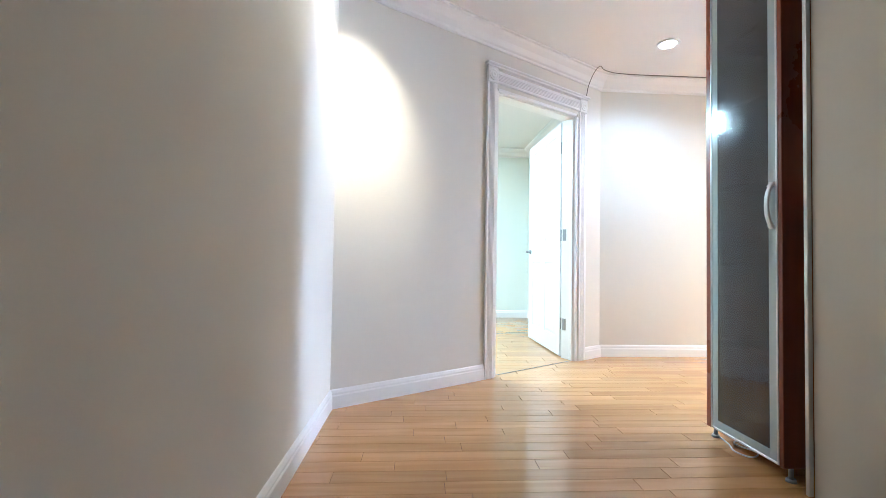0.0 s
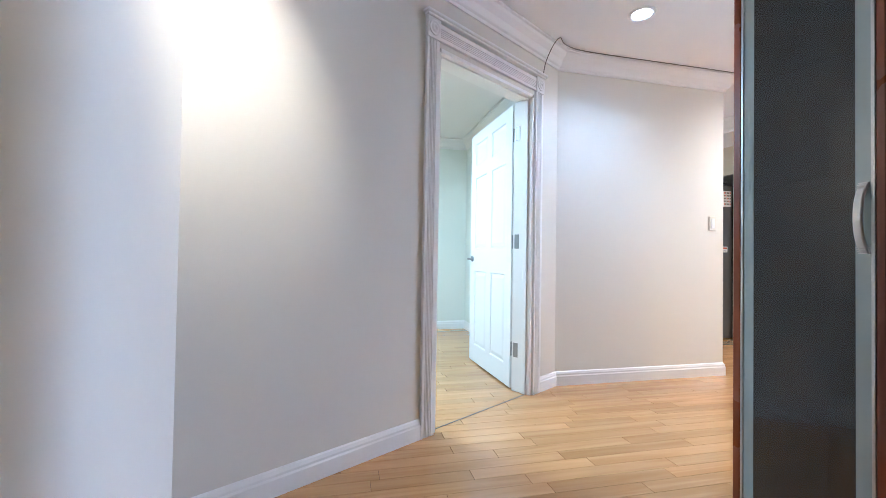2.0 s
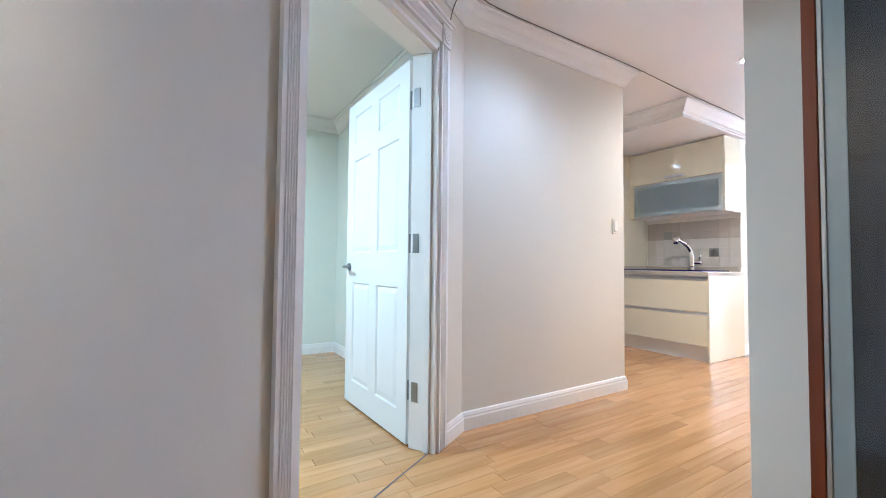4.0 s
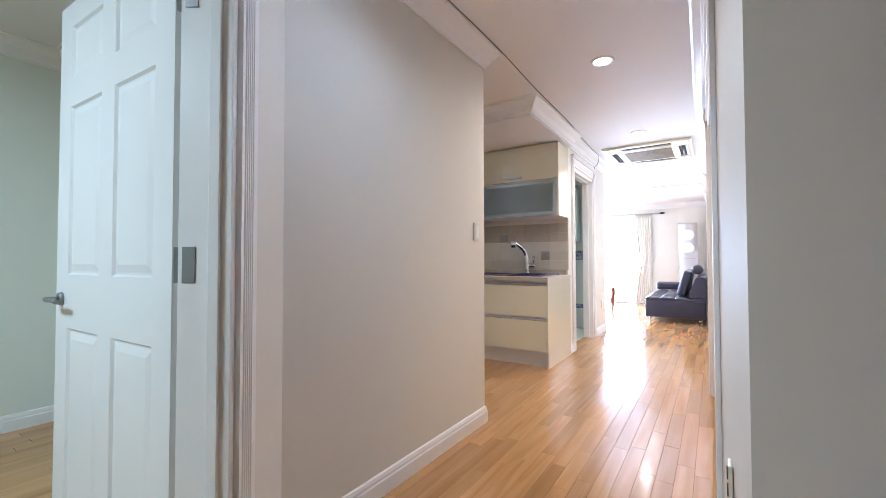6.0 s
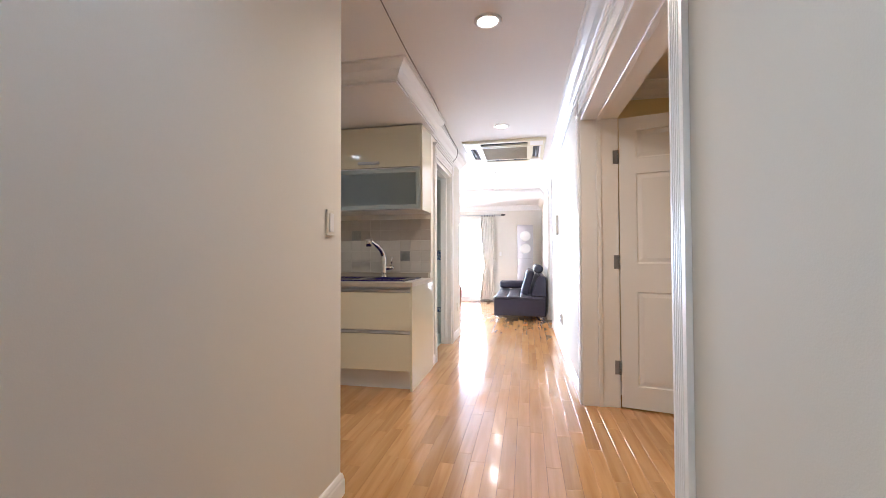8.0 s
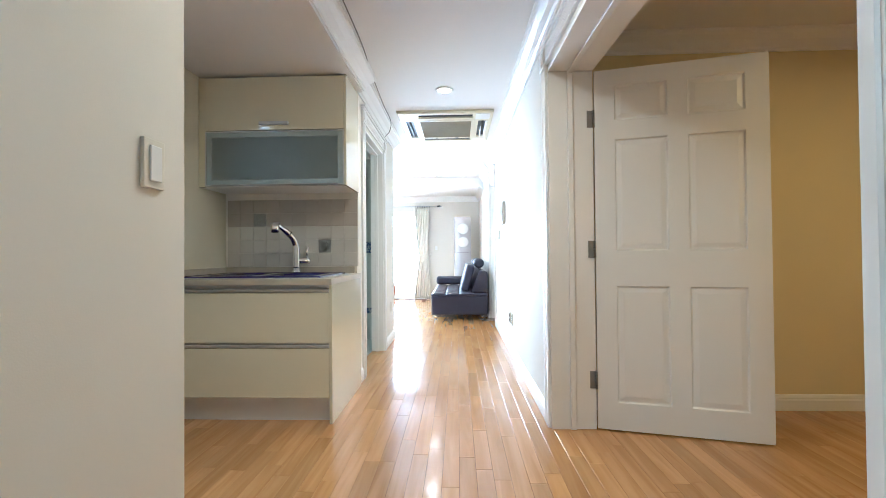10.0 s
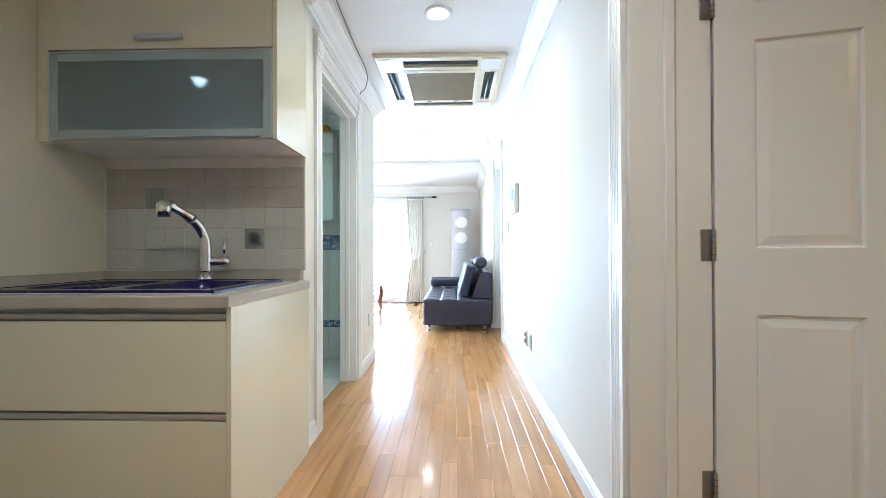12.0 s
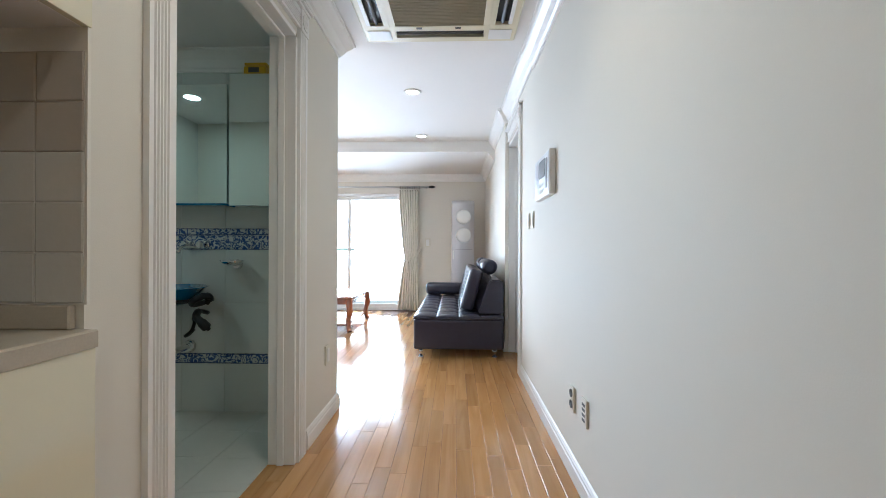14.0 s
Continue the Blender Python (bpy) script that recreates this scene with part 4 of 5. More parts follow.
def refrigerator():
    d = thing("refrigerator", "stainless steel side-by-side refrigerator with grey side", "refrigerator", Matrix.Translation((0.045, 0.045, 0)) @ Matrix.Diagonal((1, 1, 1.033, 1)))
    x0, y0, y1 = 4.47, 4.722, 5.63
    part("body", box(x0 + 0.085, 5.20, y0 + 0.004, y1 - 0.004, 0.055, 1.86, 0.006, 2), M_STEELSIDE, d)
    for a, b, dark in ((y0, 5.165, True), (5.172, y1, False)):
        bm = bmesh.new()
        # door with a bulged front and rounded edges
        n = 16
        lo, hi = [], []
        for k in range(n + 1):
            y = a + (b - a) * k / n
            u = 2 * k / n - 1
            x = x0 + 0.05 * (abs(u) ** 5) + 0.012 * u * u
            lo.append((x, y))
        pl = [(x0 + 0.08, a)] + lo + [(x0 + 0.08, b)]
        rings = []
        for ins, z in ((0.012, 0.125), (0.0, 0.14), (0.0, 1.865), (0.012, 1.885)):
            rings.append([bm.verts.new((min(px + ins, x0 + 0.08), py + (ins * 0.5 if py < (a + b) / 2 else -ins * 0.5), z)) for px, py in pl])
        k = len(pl)
        for A, B in zip(rings, rings[1:]):
            for j in range(k):
                bm.faces.new((A[j], A[(j + 1) % k], B[(j + 1) % k], B[j])).smooth = True
        bm.faces.new(rings[0][::-1])
        bm.faces.new(rings[-1])
        dr = part("door", bm, M_STEEL, d, "bulged stainless steel door")
        hy = a + 0.10
        part("handle", box(x0 - 0.012, x0 + 0.012, hy - 0.022, hy + 0.022, 0.98, 1.40, 0.008, 2), M_BLACK, dr, "black recessed handle")
    part("gasket", box(x0 + 0.0805, x0 + 0.0848, y0 + 0.01, y1 - 0.01, 0.10, 1.87), M_BLACK, d)
    part("kick_plate", box(x0 + 0.03, x0 + 0.30, y0 + 0.006, y1 - 0.006, 0.018, 0.112, 0.012, 3), M_DARKGREY, d)
    for y in (y0 + 0.01, y1 - 0.11):
        part("hinge_cover", box(x0 + 0.03, x0 + 0.20, y, y + 0.10, 1.8855, 1.91, 0.01, 3), M_DARKGREY, d)
        part("foot", cyl(bmesh.new(), (x0 + 0.15, y + 0.05, 0.0), (x0 + 0.15, y + 0.05, 0.02), 0.025, seg=16), M_BLACK, d)
        part("foot", cyl(bmesh.new(), (5.1, y + 0.05, 0.0), (5.1, y + 0.05, 0.056), 0.025, seg=16), M_BLACK, d)
    yy = y0 + 0.0035
    st = part("sticker_sheet", box(4.592, 4.715, yy - 0.001, yy, 1.60, 1.79), M_PAPER, d, "white leaflet with rows of printed squares")
    for r in range(5):
        for c in range(5):
            part("print_mark", box(4.602 + c * 0.0225, 4.617 + c * 0.0225, yy - 0.0016, yy - 0.0011, 1.622 + r * 0.034, 1.640 + r * 0.034), M_INK if (r + c) % 4 else M_RED, st)
    st = part("sticker", box(4.575, 4.66, yy - 0.001, yy, 1.048, 1.118), M_PAPER, d, "small red and white sticker")
    part("print_bar", box(4.582, 4.653, yy - 0.0016, yy - 0.0011, 1.086, 1.108), M_RED, st)
    part("print_bar", box(4.582, 4.640, yy - 0.0016, yy - 0.0011, 1.060, 1.070), M_INK, st)
    return d


refrigerator()


# ---- ceiling air conditioner ----
def cassette():
    d = thing("ceiling_air_conditioner", "yellowed four-way cassette air conditioner in the ceiling", "air conditioner", Matrix.Translation((-0.285, -0.049, 0)) @ Matrix.Diagonal((1.078, 1.005, 1, 1)))
    x0, x1, y0, y1, zt, zb = 6.185, 7.165, 2.43, 3.41, CEIL - 0.001, CEIL - 0.030
    slots = [(6.235, 6.335, 2.63, 3.21), (7.04, 7.115, 2.63, 3.21), (6.42, 6.98, 2.475, 2.565), (6.42, 6.98, 3.275, 3.365)]
    xs = sorted({x0, x1, *[s[0] for s in slots], *[s[1] for s in slots]})
    ys = sorted({y0, y1, *[s[2] for s in slots], *[s[3] for s in slots]})
    bm = bmesh.new()
    for a, b in zip(xs, xs[1:]):
        for c, e in zip(ys, ys[1:]):
            cx, cy = (a + b) / 2, (c + e) / 2
            if not any(s[0] < cx < s[1] and s[2] < cy < s[3] for s in slots):
                bx(bm, a, b, c, e, zb, zt)
    bmesh.ops.remove_doubles(bm, verts=bm.verts, dist=1e-5)
    part("panel", bm, M_YELLOWED, d)
    part("rim", sweep(bmesh.new(), [(x0, y0), (x1, y0), (x1, y1), (x0, y1), (x0, y0)], [(0, 0), (-0.014, 0.012), (-0.014, 0.041), (0, 0.041)], zb), M_YELLOWED, d)
    for i, (a, b, c, e) in enumerate(slots):
        part("slot_back", box(a - 0.002, b + 0.002, c - 0.002, e + 0.002, zt - 0.006, zt - 0.002), M_BLACK, d)
        if i < 2:
            bm = tube(bmesh.new(), [((a + b) / 2, c + 0.01, zb + 0.012), ((a + b) / 2, e - 0.01, zb + 0.012)], 0.012, 4)
        else:
            bm = tube(bmesh.new(), [(a + 0.01, (c + e) / 2, zb + 0.012), (b - 0.01, (c + e) / 2, zb + 0.012)], 0.012, 4)
        part("louvre", bm, M_DARKGREY, d)
    for a, b in ((6.21, 6.37), (7.03, 7.14)):
        for c, e in ((2.45, 2.60), (3.24, 3.39)):
            part("corner_block", box(a, b, c, e, zb - 0.004, zb - 0.0003, 0.003, 2), M_WHITEPL, d)
    for y in (2.468, 3.363):
        part("deflector", box(6.43, 6.97, y - 0.006, y + 0.018, zb - 0.004, zb - 0.0003, 0.002, 1), M_WHITEPL, d, "white deflector strip")
    fx0, fx1, fy0, fy1 = 6.385, 7.02, 2.60, 3.24
    bm = bmesh.new()
    w = 0.04
    for q in ((fx0, fx0 + w, fy0, fy1), (fx1 - w, fx1, fy0, fy1), (fx0 + w, fx1 - w, fy0, fy0 + w), (fx0 + w, fx1 - w, fy1 - w, fy1)):
        bx(bm, *q, zb - 0.005, zb - 0.0003, 0.002, 1)
    g = part("filter_frame", bm, M_YELLOWED, d)
    part("filter", box(fx0 + w, fx1 - w, fy0 + w, fy1 - w, zb - 0.002, zb - 0.0004), M_GRILLE, g, "dusty beige filter")
    for k in range(40):
        x = fx0 + w + 0.008 + k * (fx1 - fx0 - 2 * w - 0.016) / 39
        part("grille_slat", box(x - 0.0025, x + 0.0025, fy0 + w, fy1 - w, zb - 0.0045, zb - 0.0022), M_GRILLE, g)
    for y in (2.80, 3.05):
        part("catch", box(fx1 - 0.03, fx1 - 0.012, y - 0.018, y + 0.018, zb - 0.0075, zb - 0.0052), M_DARKGREY, g)
    part("maker_mark", box(fx0 + 0.012, fx0 + 0.026, 3.10, 3.22, zb - 0.0056, zb - 0.0051), M_SILVER, g)
    part("label_sticker", box(6.25, 6.31, 2.47, 2.53, zb - 0.0012, zb - 0.0003), M_SILVER, d)
    for k in range(4):
        part("indicator", box(7.075, 7.095, 2.47 + 0.03 * k, 2.488 + 0.03 * k, zb - 0.002, zb - 0.0003), M_SILVER, d)
    return d


cassette()


# ---- bathroom ----
setting("floor_bathroom", box(5.62, 7.36, LY + 0.135, 5.5, -0.0015, 0.0), M_GROUT, "grout bed of the bathroom floor", "floor")
BX = 7.36
d = thing("bathroom_cabinet", "mirror-fronted bathroom wall cabinet", "cabinet")
part("body", box(BX - 0.13, BX - 0.012, 3.945, 4.233, 1.385, 2.225, 0.002, 1), M_WHITEPL, d)
part("mirror_door", box(BX - 0.145, BX - 0.131, 3.943, 4.235, 1.38, 2.23, 0.002, 1), M_MIRROR, d)
d = thing("bathroom_mirror", "mirror-fronted cabinet with a glass shelf", "mirror")
part("glass", box(BX - 0.118, BX - 0.012, 4.262, 4.98, 1.398, 2.174, 0.002, 1), M_MIRROR, d)
part("shelf", box(BX - 0.135, BX - 0.0121, 4.262, 4.98, 1.384, 1.3975, 0.002, 1), M_BLUEGLASS, d)
d = thing("plastic_tub", "yellow plastic tub on top of the mirror cabinet", "box")
part("tub", box(BX - 0.125, BX - 0.03, 4.01, 4.155, 2.2305, 2.29, 0.012, 3), M_YELLOW, d)
part("lid", box(BX - 0.13, BX - 0.025, 4.0, 4.145, 2.2905, 2.308, 0.005, 2), M_YELLOW, d)
part("label_strip", box(BX - 0.1262, BX - 0.1252, 4.05, 4.12, 2.245, 2.278), M_DARKGREY, d)
d = thing("washbasin", "blue glass washbasin on a black iron bracket", "washbasin", Matrix.Translation((BX - 0.24, 4.563, 0.845)))
part("bowl", lathe(bmesh.new(), [(0.03, -0.10), (0.09, -0.09), (0.17, -0.04), (0.215, 0.015), (0.225, 0.02), (0.22, 0.022), (0.165, -0.025), (0.08, -0.075), (0.0, -0.085)], None, 40), M_BLUEGLASS, d)
ring = part("bracket", tube(bmesh.new(), [(0.18 * math.cos(a * math.pi / 12), 0.18 * math.sin(a * math.pi / 12), -0.06) for a in range(25)], 0.012, 8), M_IRON, d, "black wrought iron bracket")
for s in (-1, 1):
    pts = [(0.215, s * 0.15, -0.08), (0.10, s * 0.16, -0.09), (-0.02, s * 0.17, -0.085), (-0.08, s * 0.22, -0.05), (-0.07, s * 0.27, -0.025), (-0.05, s * 0.295, -0.04), (-0.06, s * 0.28, -0.075)]
    part("scroll", tube(bmesh.new(), smooth_path(pts, 5), [0.016] * 12 + [0.020] * 10 + [0.024] * 5 + [0.016] * 4, 8), M_IRON, ring)
    pts = [(0.215, s * 0.12, -0.17), (0.08, s * 0.15, -0.14), (-0.06, s * 0.22, -0.15), (-0.10, s * 0.29, -0.19), (-0.09, s * 0.32, -0.225)]
    part("scroll", tube(bmesh.new(), smooth_path(pts, 5), [0.014] * 6 + [0.022] * 8 + [0.028] * 5 + [0.012] * 2, 8), M_IRON, ring)
    pts = [(0.05, s * 0.13, -0.18), (0.0, s * 0.17, -0.20), (-0.03, s * 0.17, -0.245), (-0.01, s * 0.12, -0.28), (0.04, s * 0.11, -0.28), (0.06, s * 0.13, -0.25)]
    part("scroll", tube(bmesh.new(), smooth_path(pts, 5), 0.010, 8), M_IRON, ring)
d = thing("basin_faucet", "chrome wall-mounted basin tap with two knobs", "faucet", Matrix.Translation((BX - 0.012, 4.518, 1.13)))
for y in (-0.053, 0.053):
    bm = cyl(bmesh.new(), (0, y, 0), (-0.012, y, 0), 0.03, 0.026, 24)
    cyl(bm, (-0.012, y, 0), (-0.06, y, 0), 0.014, seg=16)
    cyl(bm, (-0.045, y, 0), (-0.075, y, 0), 0.024, 0.020, 16)
    part("knob", bm, M_CHROME, d)
part("spout", tube(bmesh.new(), smooth_path([(0, 0, -0.02), (-0.05, 0, -0.01), (-0.12, 0.02, -0.01), (-0.16, 0.03, -0.05)], 5), 0.012, 12), M_CHROME, d)
d = thing("soap_dish", "chrome and glass soap dish on tiled wall", "soap dish", Matrix.Translation((BX - 0.012, 4.243, 1.0)) @ Matrix.Diagonal((1, 1.3, 1.3, 1)))
part("holder", cyl(bmesh.new(), (0, 0, 0), (-0.03, 0, 0), 0.026, 0.02, 20), M_CHROME, d)
part("dish", lathe(bmesh.new(), [(0.02, -0.004), (0.045, 0.004), (0.062, 0.022), (0.058, 0.024), (0.04, 0.010), (0.0, 0.006)], Matrix.Translation((-0.075, 0, 0.0)), 24), M_CHROME, d)
d = thing("drain_pipe", "chrome basin waste pipe into the wall", "pipe", Matrix.Translation((BX - 0.012, 4.57, 0.448)))
part("flange", cyl(bmesh.new(), (0, 0, 0), (-0.02, 0, 0), 0.042, 0.034, 24), M_CHROME, d)
part("tube", tube(bmesh.new(), smooth_path([(-0.01, 0, 0), (-0.12, 0.03, -0.01), (-0.20, 0.09, 0.0), (-0.225, 0.11, 0.10), (-0.225, 0.11, 0.30)], 5), 0.02, 12), M_CHROME, d)
sp = part("strike_plate", box(6.694, 6.6975, 3.665, 3.702, 0.948, 1.012, 0.001, 1), M_NICKEL, bpy.data.objects["door_frame_bathroom"])
part("latch_hole", box(6.6932, 6.6938, 3.676, 3.692, 0.963, 0.995), M_BLACK, sp)


# ---- living room ----
def sofa():
    d = thing("sofa", "dark leather tufted sofa with chrome feet", "sofa", Matrix.Translation((-0.28, 0.125, 0)) @ Matrix.Diagonal((1, 0.95, 0.90, 1)))
    x0, x1, y0, y1 = 9.03, 11.0, 2.275, 3.235
    part("base", box(x0, x1, y0, y1, 0.105, 0.442, 0.022, 3), M_LEATHER, d)
    nx, ny = 8, 4
    sd = part("seat", box(x0 - 0.004, x1 + 0.004, y0, y1 + 0.004, 0.443, 0.466, 0.01, 2), M_LEATHER, d)
    for i in range(nx):
        for j in range(ny):
            a, b = x0 + (x1 - x0) * i / nx, x0 + (x1 - x0) * (i + 1) / nx
            c, e = y0 + (y1 - y0) * j / ny, y0 + (y1 - y0) * (j + 1) / ny
            bm = bmesh.new()
            n = 8
            g = [[bm.verts.new((a + (b - a) * p / n, c + (e - c) * q / n, 0.474 + 0.030 * (math.sin(math.pi * p / n) * math.sin(math.pi * q / n)) ** 0.4)) for q in range(n + 1)] for p in range(n + 1)]
            for p in range(n):
                for q in range(n):
                    bm.faces.new((g[p][q], g[p + 1][q], g[p + 1][q + 1], g[p][q + 1])).smooth = True
            sk = [g[0][q] for q in range(n + 1)] + [g[p][n] for p in range(1, n + 1)] + [g[n][q] for q in range(n - 1, -1, -1)] + [g[p][0] for p in range(n - 1, 0, -1)]
            low = [bm.verts.new((v.co.x, v.co.y, 0.4665)) for v in sk]
            for k in range(len(sk)):
                bm.faces.new((sk[k], sk[(k + 1) % len(sk)], low[(k + 1) % len(sk)], low[k]))
            part("tuft", bm, M_LEATHER, sd)
    # wedge-shaped back
    bm = bmesh.new()
    prof = [(y0, 0.506), (y0 + 0.27, 0.506), (y0 + 0.255, 0.56), (y0 + 0.16, 0.86), (y0 + 0.13, 0.885), (y0 + 0.03, 0.885), (y0, 0.86)]
    A = [bm.verts.new((x0 + 0.03, y, z)) for y, z in prof]
    B = [bm.verts.new((x1, y, z)) for y, z in prof]
    for k in range(len(prof)):
        bm.faces.new((A[k], A[(k + 1) % len(prof)], B[(k + 1) % len(prof)], B[k]))
    bm.faces.new(A)
    bm.faces.new(B)
    bmesh.ops.bevel(bm, geom=list(bm.edges), offset=0.012, segments=2, affect="EDGES", clamp_overlap=True)
    part("backrest", bm, M_LEATHER, d)
    for a, b in ((9.20, 10.08), (10.10, 10.79)):
        bm = box(a, b, -0.075, 0.075, 0.0, 0.50, 0.05, 4)
        c = part("back_cushion", bm, M_LEATHER, d, m=Matrix.Translation((0, y0 + 0.40, 0.512)) @ Matrix.Rotation(radians(15), 4, "X"))
        for x in (a + (b - a) / 3, a + 2 * (b - a) / 3):
            part("seam", tube(bmesh.new(), [(x, 0.0755, 0.05), (x, 0.0765, 0.25), (x, 0.0755, 0.45)], 0.002, 6), M_LEATHER, c)
        h = part("headrest", tube(bmesh.new(), [(a + 0.1, y0 + 0.13, 1.02), (a + 0.11, y0 + 0.13, 1.02), (a + 0.13, y0 + 0.13, 1.02), (b - 0.13, y0 + 0.13, 1.02), (b - 0.11, y0 + 0.13, 1.02), (b - 0.1, y0 + 0.13, 1.02)], [0.05, 0.078, 0.09, 0.09, 0.078, 0.05], 24), M_LEATHER, d)
        for x in (a + 0.25, b - 0.25):
            part("headrest_post", cyl(bmesh.new(), (x, y0 + 0.10, 0.88), (x, y0 + 0.13, 0.96), 0.009, seg=12), M_CHROME, h)
    part("armrest", box(x1 - 0.20, x1 + 0.005, y0 + 0.28, y1 + 0.01, 0.506, 0.69, 0.06, 4), M_LEATHER, d)
    for x in (x0 + 0.09, x1 - 0.09):
        for y in (y0 + 0.09, y1 - 0.07):
            bm = cyl(bmesh.new(), (x, y, 0.012), (x, y, 0.107), 0.016, 0.024, 20)
            cyl(bm, (x, y, 0.0), (x, y, 0.012), 0.030, 0.028, 20)
            part("foot", bm, M_CHROME, d, "chrome foot")
    return d


sofa()


def coffee_table():
    d = thing("coffee_table", "low reddish wood coffee table with pale top", "coffee table", Matrix.Translation((10.59, 4.64, 0)) @ Matrix.Diagonal((1, 1, 1.06, 1)))
    L, W = 0.60, 0.50
    part("tabletop", box(-L, L, -W, W, 0.415, 0.445, 0.012, 3), M_TEAK, d)
    part("inlay", box(-L + 0.07, L - 0.07, -W + 0.07, W - 0.07, 0.4455, 0.450, 0.002, 1), M_MARBLE, d, "pale polished inlay")
    for s in (-1, 1):
        part("apron", box(-L + 0.10, L - 0.10, s * (W - 0.06) - 0.012, s * (W - 0.06) + 0.012, 0.345, 0.4145, 0.004, 1), M_TEAK, d)
        part("apron", box(s * (L - 0.06) - 0.012, s * (L - 0.06) + 0.012, -W + 0.10, W - 0.10, 0.345, 0.4145, 0.004, 1), M_TEAK, d)
        for t in (-1, 1):
            x, y = s * (L - 0.065), t * (W - 0.065)
            pts = [(x, y, 0.4145), (x + s * 0.015, y + t * 0.015, 0.33), (x + s * 0.02, y + t * 0.02, 0.25), (x - s * 0.005, y - t * 0.005, 0.13), (x + s * 0.005, y + t * 0.005, 0.04), (x + s * 0.02, y + t * 0.02, 0.0)]
            part("leg", tube(bmesh.new(), smooth_path(pts, 4), [0.045] * 5 + [0.042] * 5 + [0.034] * 5 + [0.03] * 4 + [0.036] * 2, 12), M_TEAK, d, "curved wooden leg")
    part("lower_shelf", box(-L + 0.09, L - 0.09, -W + 0.09, W - 0.09, 0.07, 0.092, 0.006, 2), M_TEAK, d)
    return d


coffee_table()


def tower():
    d = thing("standing_air_conditioner", "tall silver standing air conditioner with two round outlets", "air conditioner", pose(11.52, 2.66, 0, 0, 0, 4) @ Matrix.Diagonal((1, 1, 0.965, 1)))
    bm = bmesh.new()
    n = 14
    rings = []
    for z, dx in ((0.03, 0.0), (0.05, 0.0), (1.05, 0.0), (1.93, 0.0), (1.97, 0.012), (1.985, 0.04)):
        front = [(-0.20 + dx + 0.05 * (2 * k / n - 1) ** 2, (-0.185 + 0.37 * k / n) * (1 - dx)) for k in range(n + 1)]
        rings.append([bm.verts.new((x, y, z)) for x, y in front + [(-0.06, 0.185), (-0.06, -0.185)]])
    k = len(rings[0])
    for A, B in zip(rings, rings[1:]):
        for j in range(k):
            bm.faces.new((A[j], A[(j + 1) % k], B[(j + 1) % k], B[j]))
    bm.faces.new(rings[0][::-1])
    bm.faces.new(rings[-1])
    fr = part("front_cover", bm, M_SILVER, d)
    part("body", box(-0.0595, 0.14, -0.18, 0.18, 0.03, 1.95, 0.015, 3), M_PLASTIC, d)
    part("base", box(-0.21, 0.17, -0.20, 0.20, 0.0, 0.0295, 0.01, 2), M_DARKGREY, d)
    for z in (1.70, 1.39):
        turn = Matrix.Translation((-0.2005, 0, z)) @ Matrix.Rotation(radians(-90), 4, "Y")
        o = part("outlet_disc", lathe(bmesh.new(), [(0.118, -0.012), (0.118, 0.004), (0.108, 0.008), (0.0, 0.014)], turn, 36), M_WHITEPL, fr, "round white outlet cover")
        part("outlet_ring", lathe(bmesh.new(), [(0.119, -0.012), (0.130, -0.012), (0.130, 0.002), (0.119, 0.002), (0.119, -0.012)], turn, 36), M_ALU, o)
    part("control_panel", box(-0.166, -0.150, 0.13, 0.172, 0.98, 1.13, 0.002, 1), M_WHITEPL, fr)
    part("seam", box(-0.2015, -0.19, -0.14, 0.14, 1.148, 1.152), M_DARKGREY, fr)
    part("side_grille", box(-0.02, 0.11, -0.1825, -0.1803, 1.15, 1.6), M_DARKGREY, d)
    return d


tower()


def curtain():
    d = thing("curtain", "ivory curtain tied back beside the glass doors", "curtain")
    bm = bmesh.new()
    nu, nv = 72, 40
    z0, z1, tie = 0.03, 2.16, 0.95
    grid = []
    for j in range(nv + 1):
        z = z0 + (z1 - z0) * j / nv
        if z > tie:
            t = (z - tie) / (z1 - tie)
            yl, yr = 3.66 + 0.12 * t ** 0.6, 3.45 - 0.02 * t
        else:
            t = (tie - z) / (tie - z0)
            yl, yr = 3.66 + 0.14 * t ** 0.7, 3.45 - 0.05 * t
        amp = 0.018 + 0.022 * t
        row = []
        for i in range(nu + 1):
            u = i / nu
            ph = u * 2 * math.pi * 8 + 0.6 * math.sin(3 * u + z)
            row.append(bm.verts.new((11.86 + amp * math.sin(ph) + 0.006 * math.sin(5 * z + 9 * u), yr + (yl - yr) * u + 0.006 * math.cos(ph), z)))
        grid.append(row)
    for A, B in zip(grid, grid[1:]):
        for i in range(nu):
            bm.faces.new((A[i], A[i + 1], B[i + 1], B[i])).smooth = True
    o = part("cloth", bm, M_CURTAIN, d)
    mod = o.modifiers.new("thickness", "SOLIDIFY")
    mod.thickness = 0.004
    part("tieback", tube(bmesh.new(), smooth_path([(11.99, 3.40, 1.11), (11.85, 3.42, 1.03), (11.81, 3.50, 0.96), (11.81, 3.62, 0.91), (11.86, 3.67, 0.93), (11.99, 3.44, 1.11)], 6), 0.010, 8), M_CURTAIN, d, "twisted cord tieback")
    bm = lathe(bmesh.new(), [(0.0, 0.0), (0.012, -0.01), (0.022, -0.03), (0.014, -0.05), (0.022, -0.06), (0.030, -0.20), (0.0, -0.202)], Matrix.Translation((11.80, 3.62, 0.895)), 16)
    part("tassel", bm, M_CURTAIN, d)
    return d


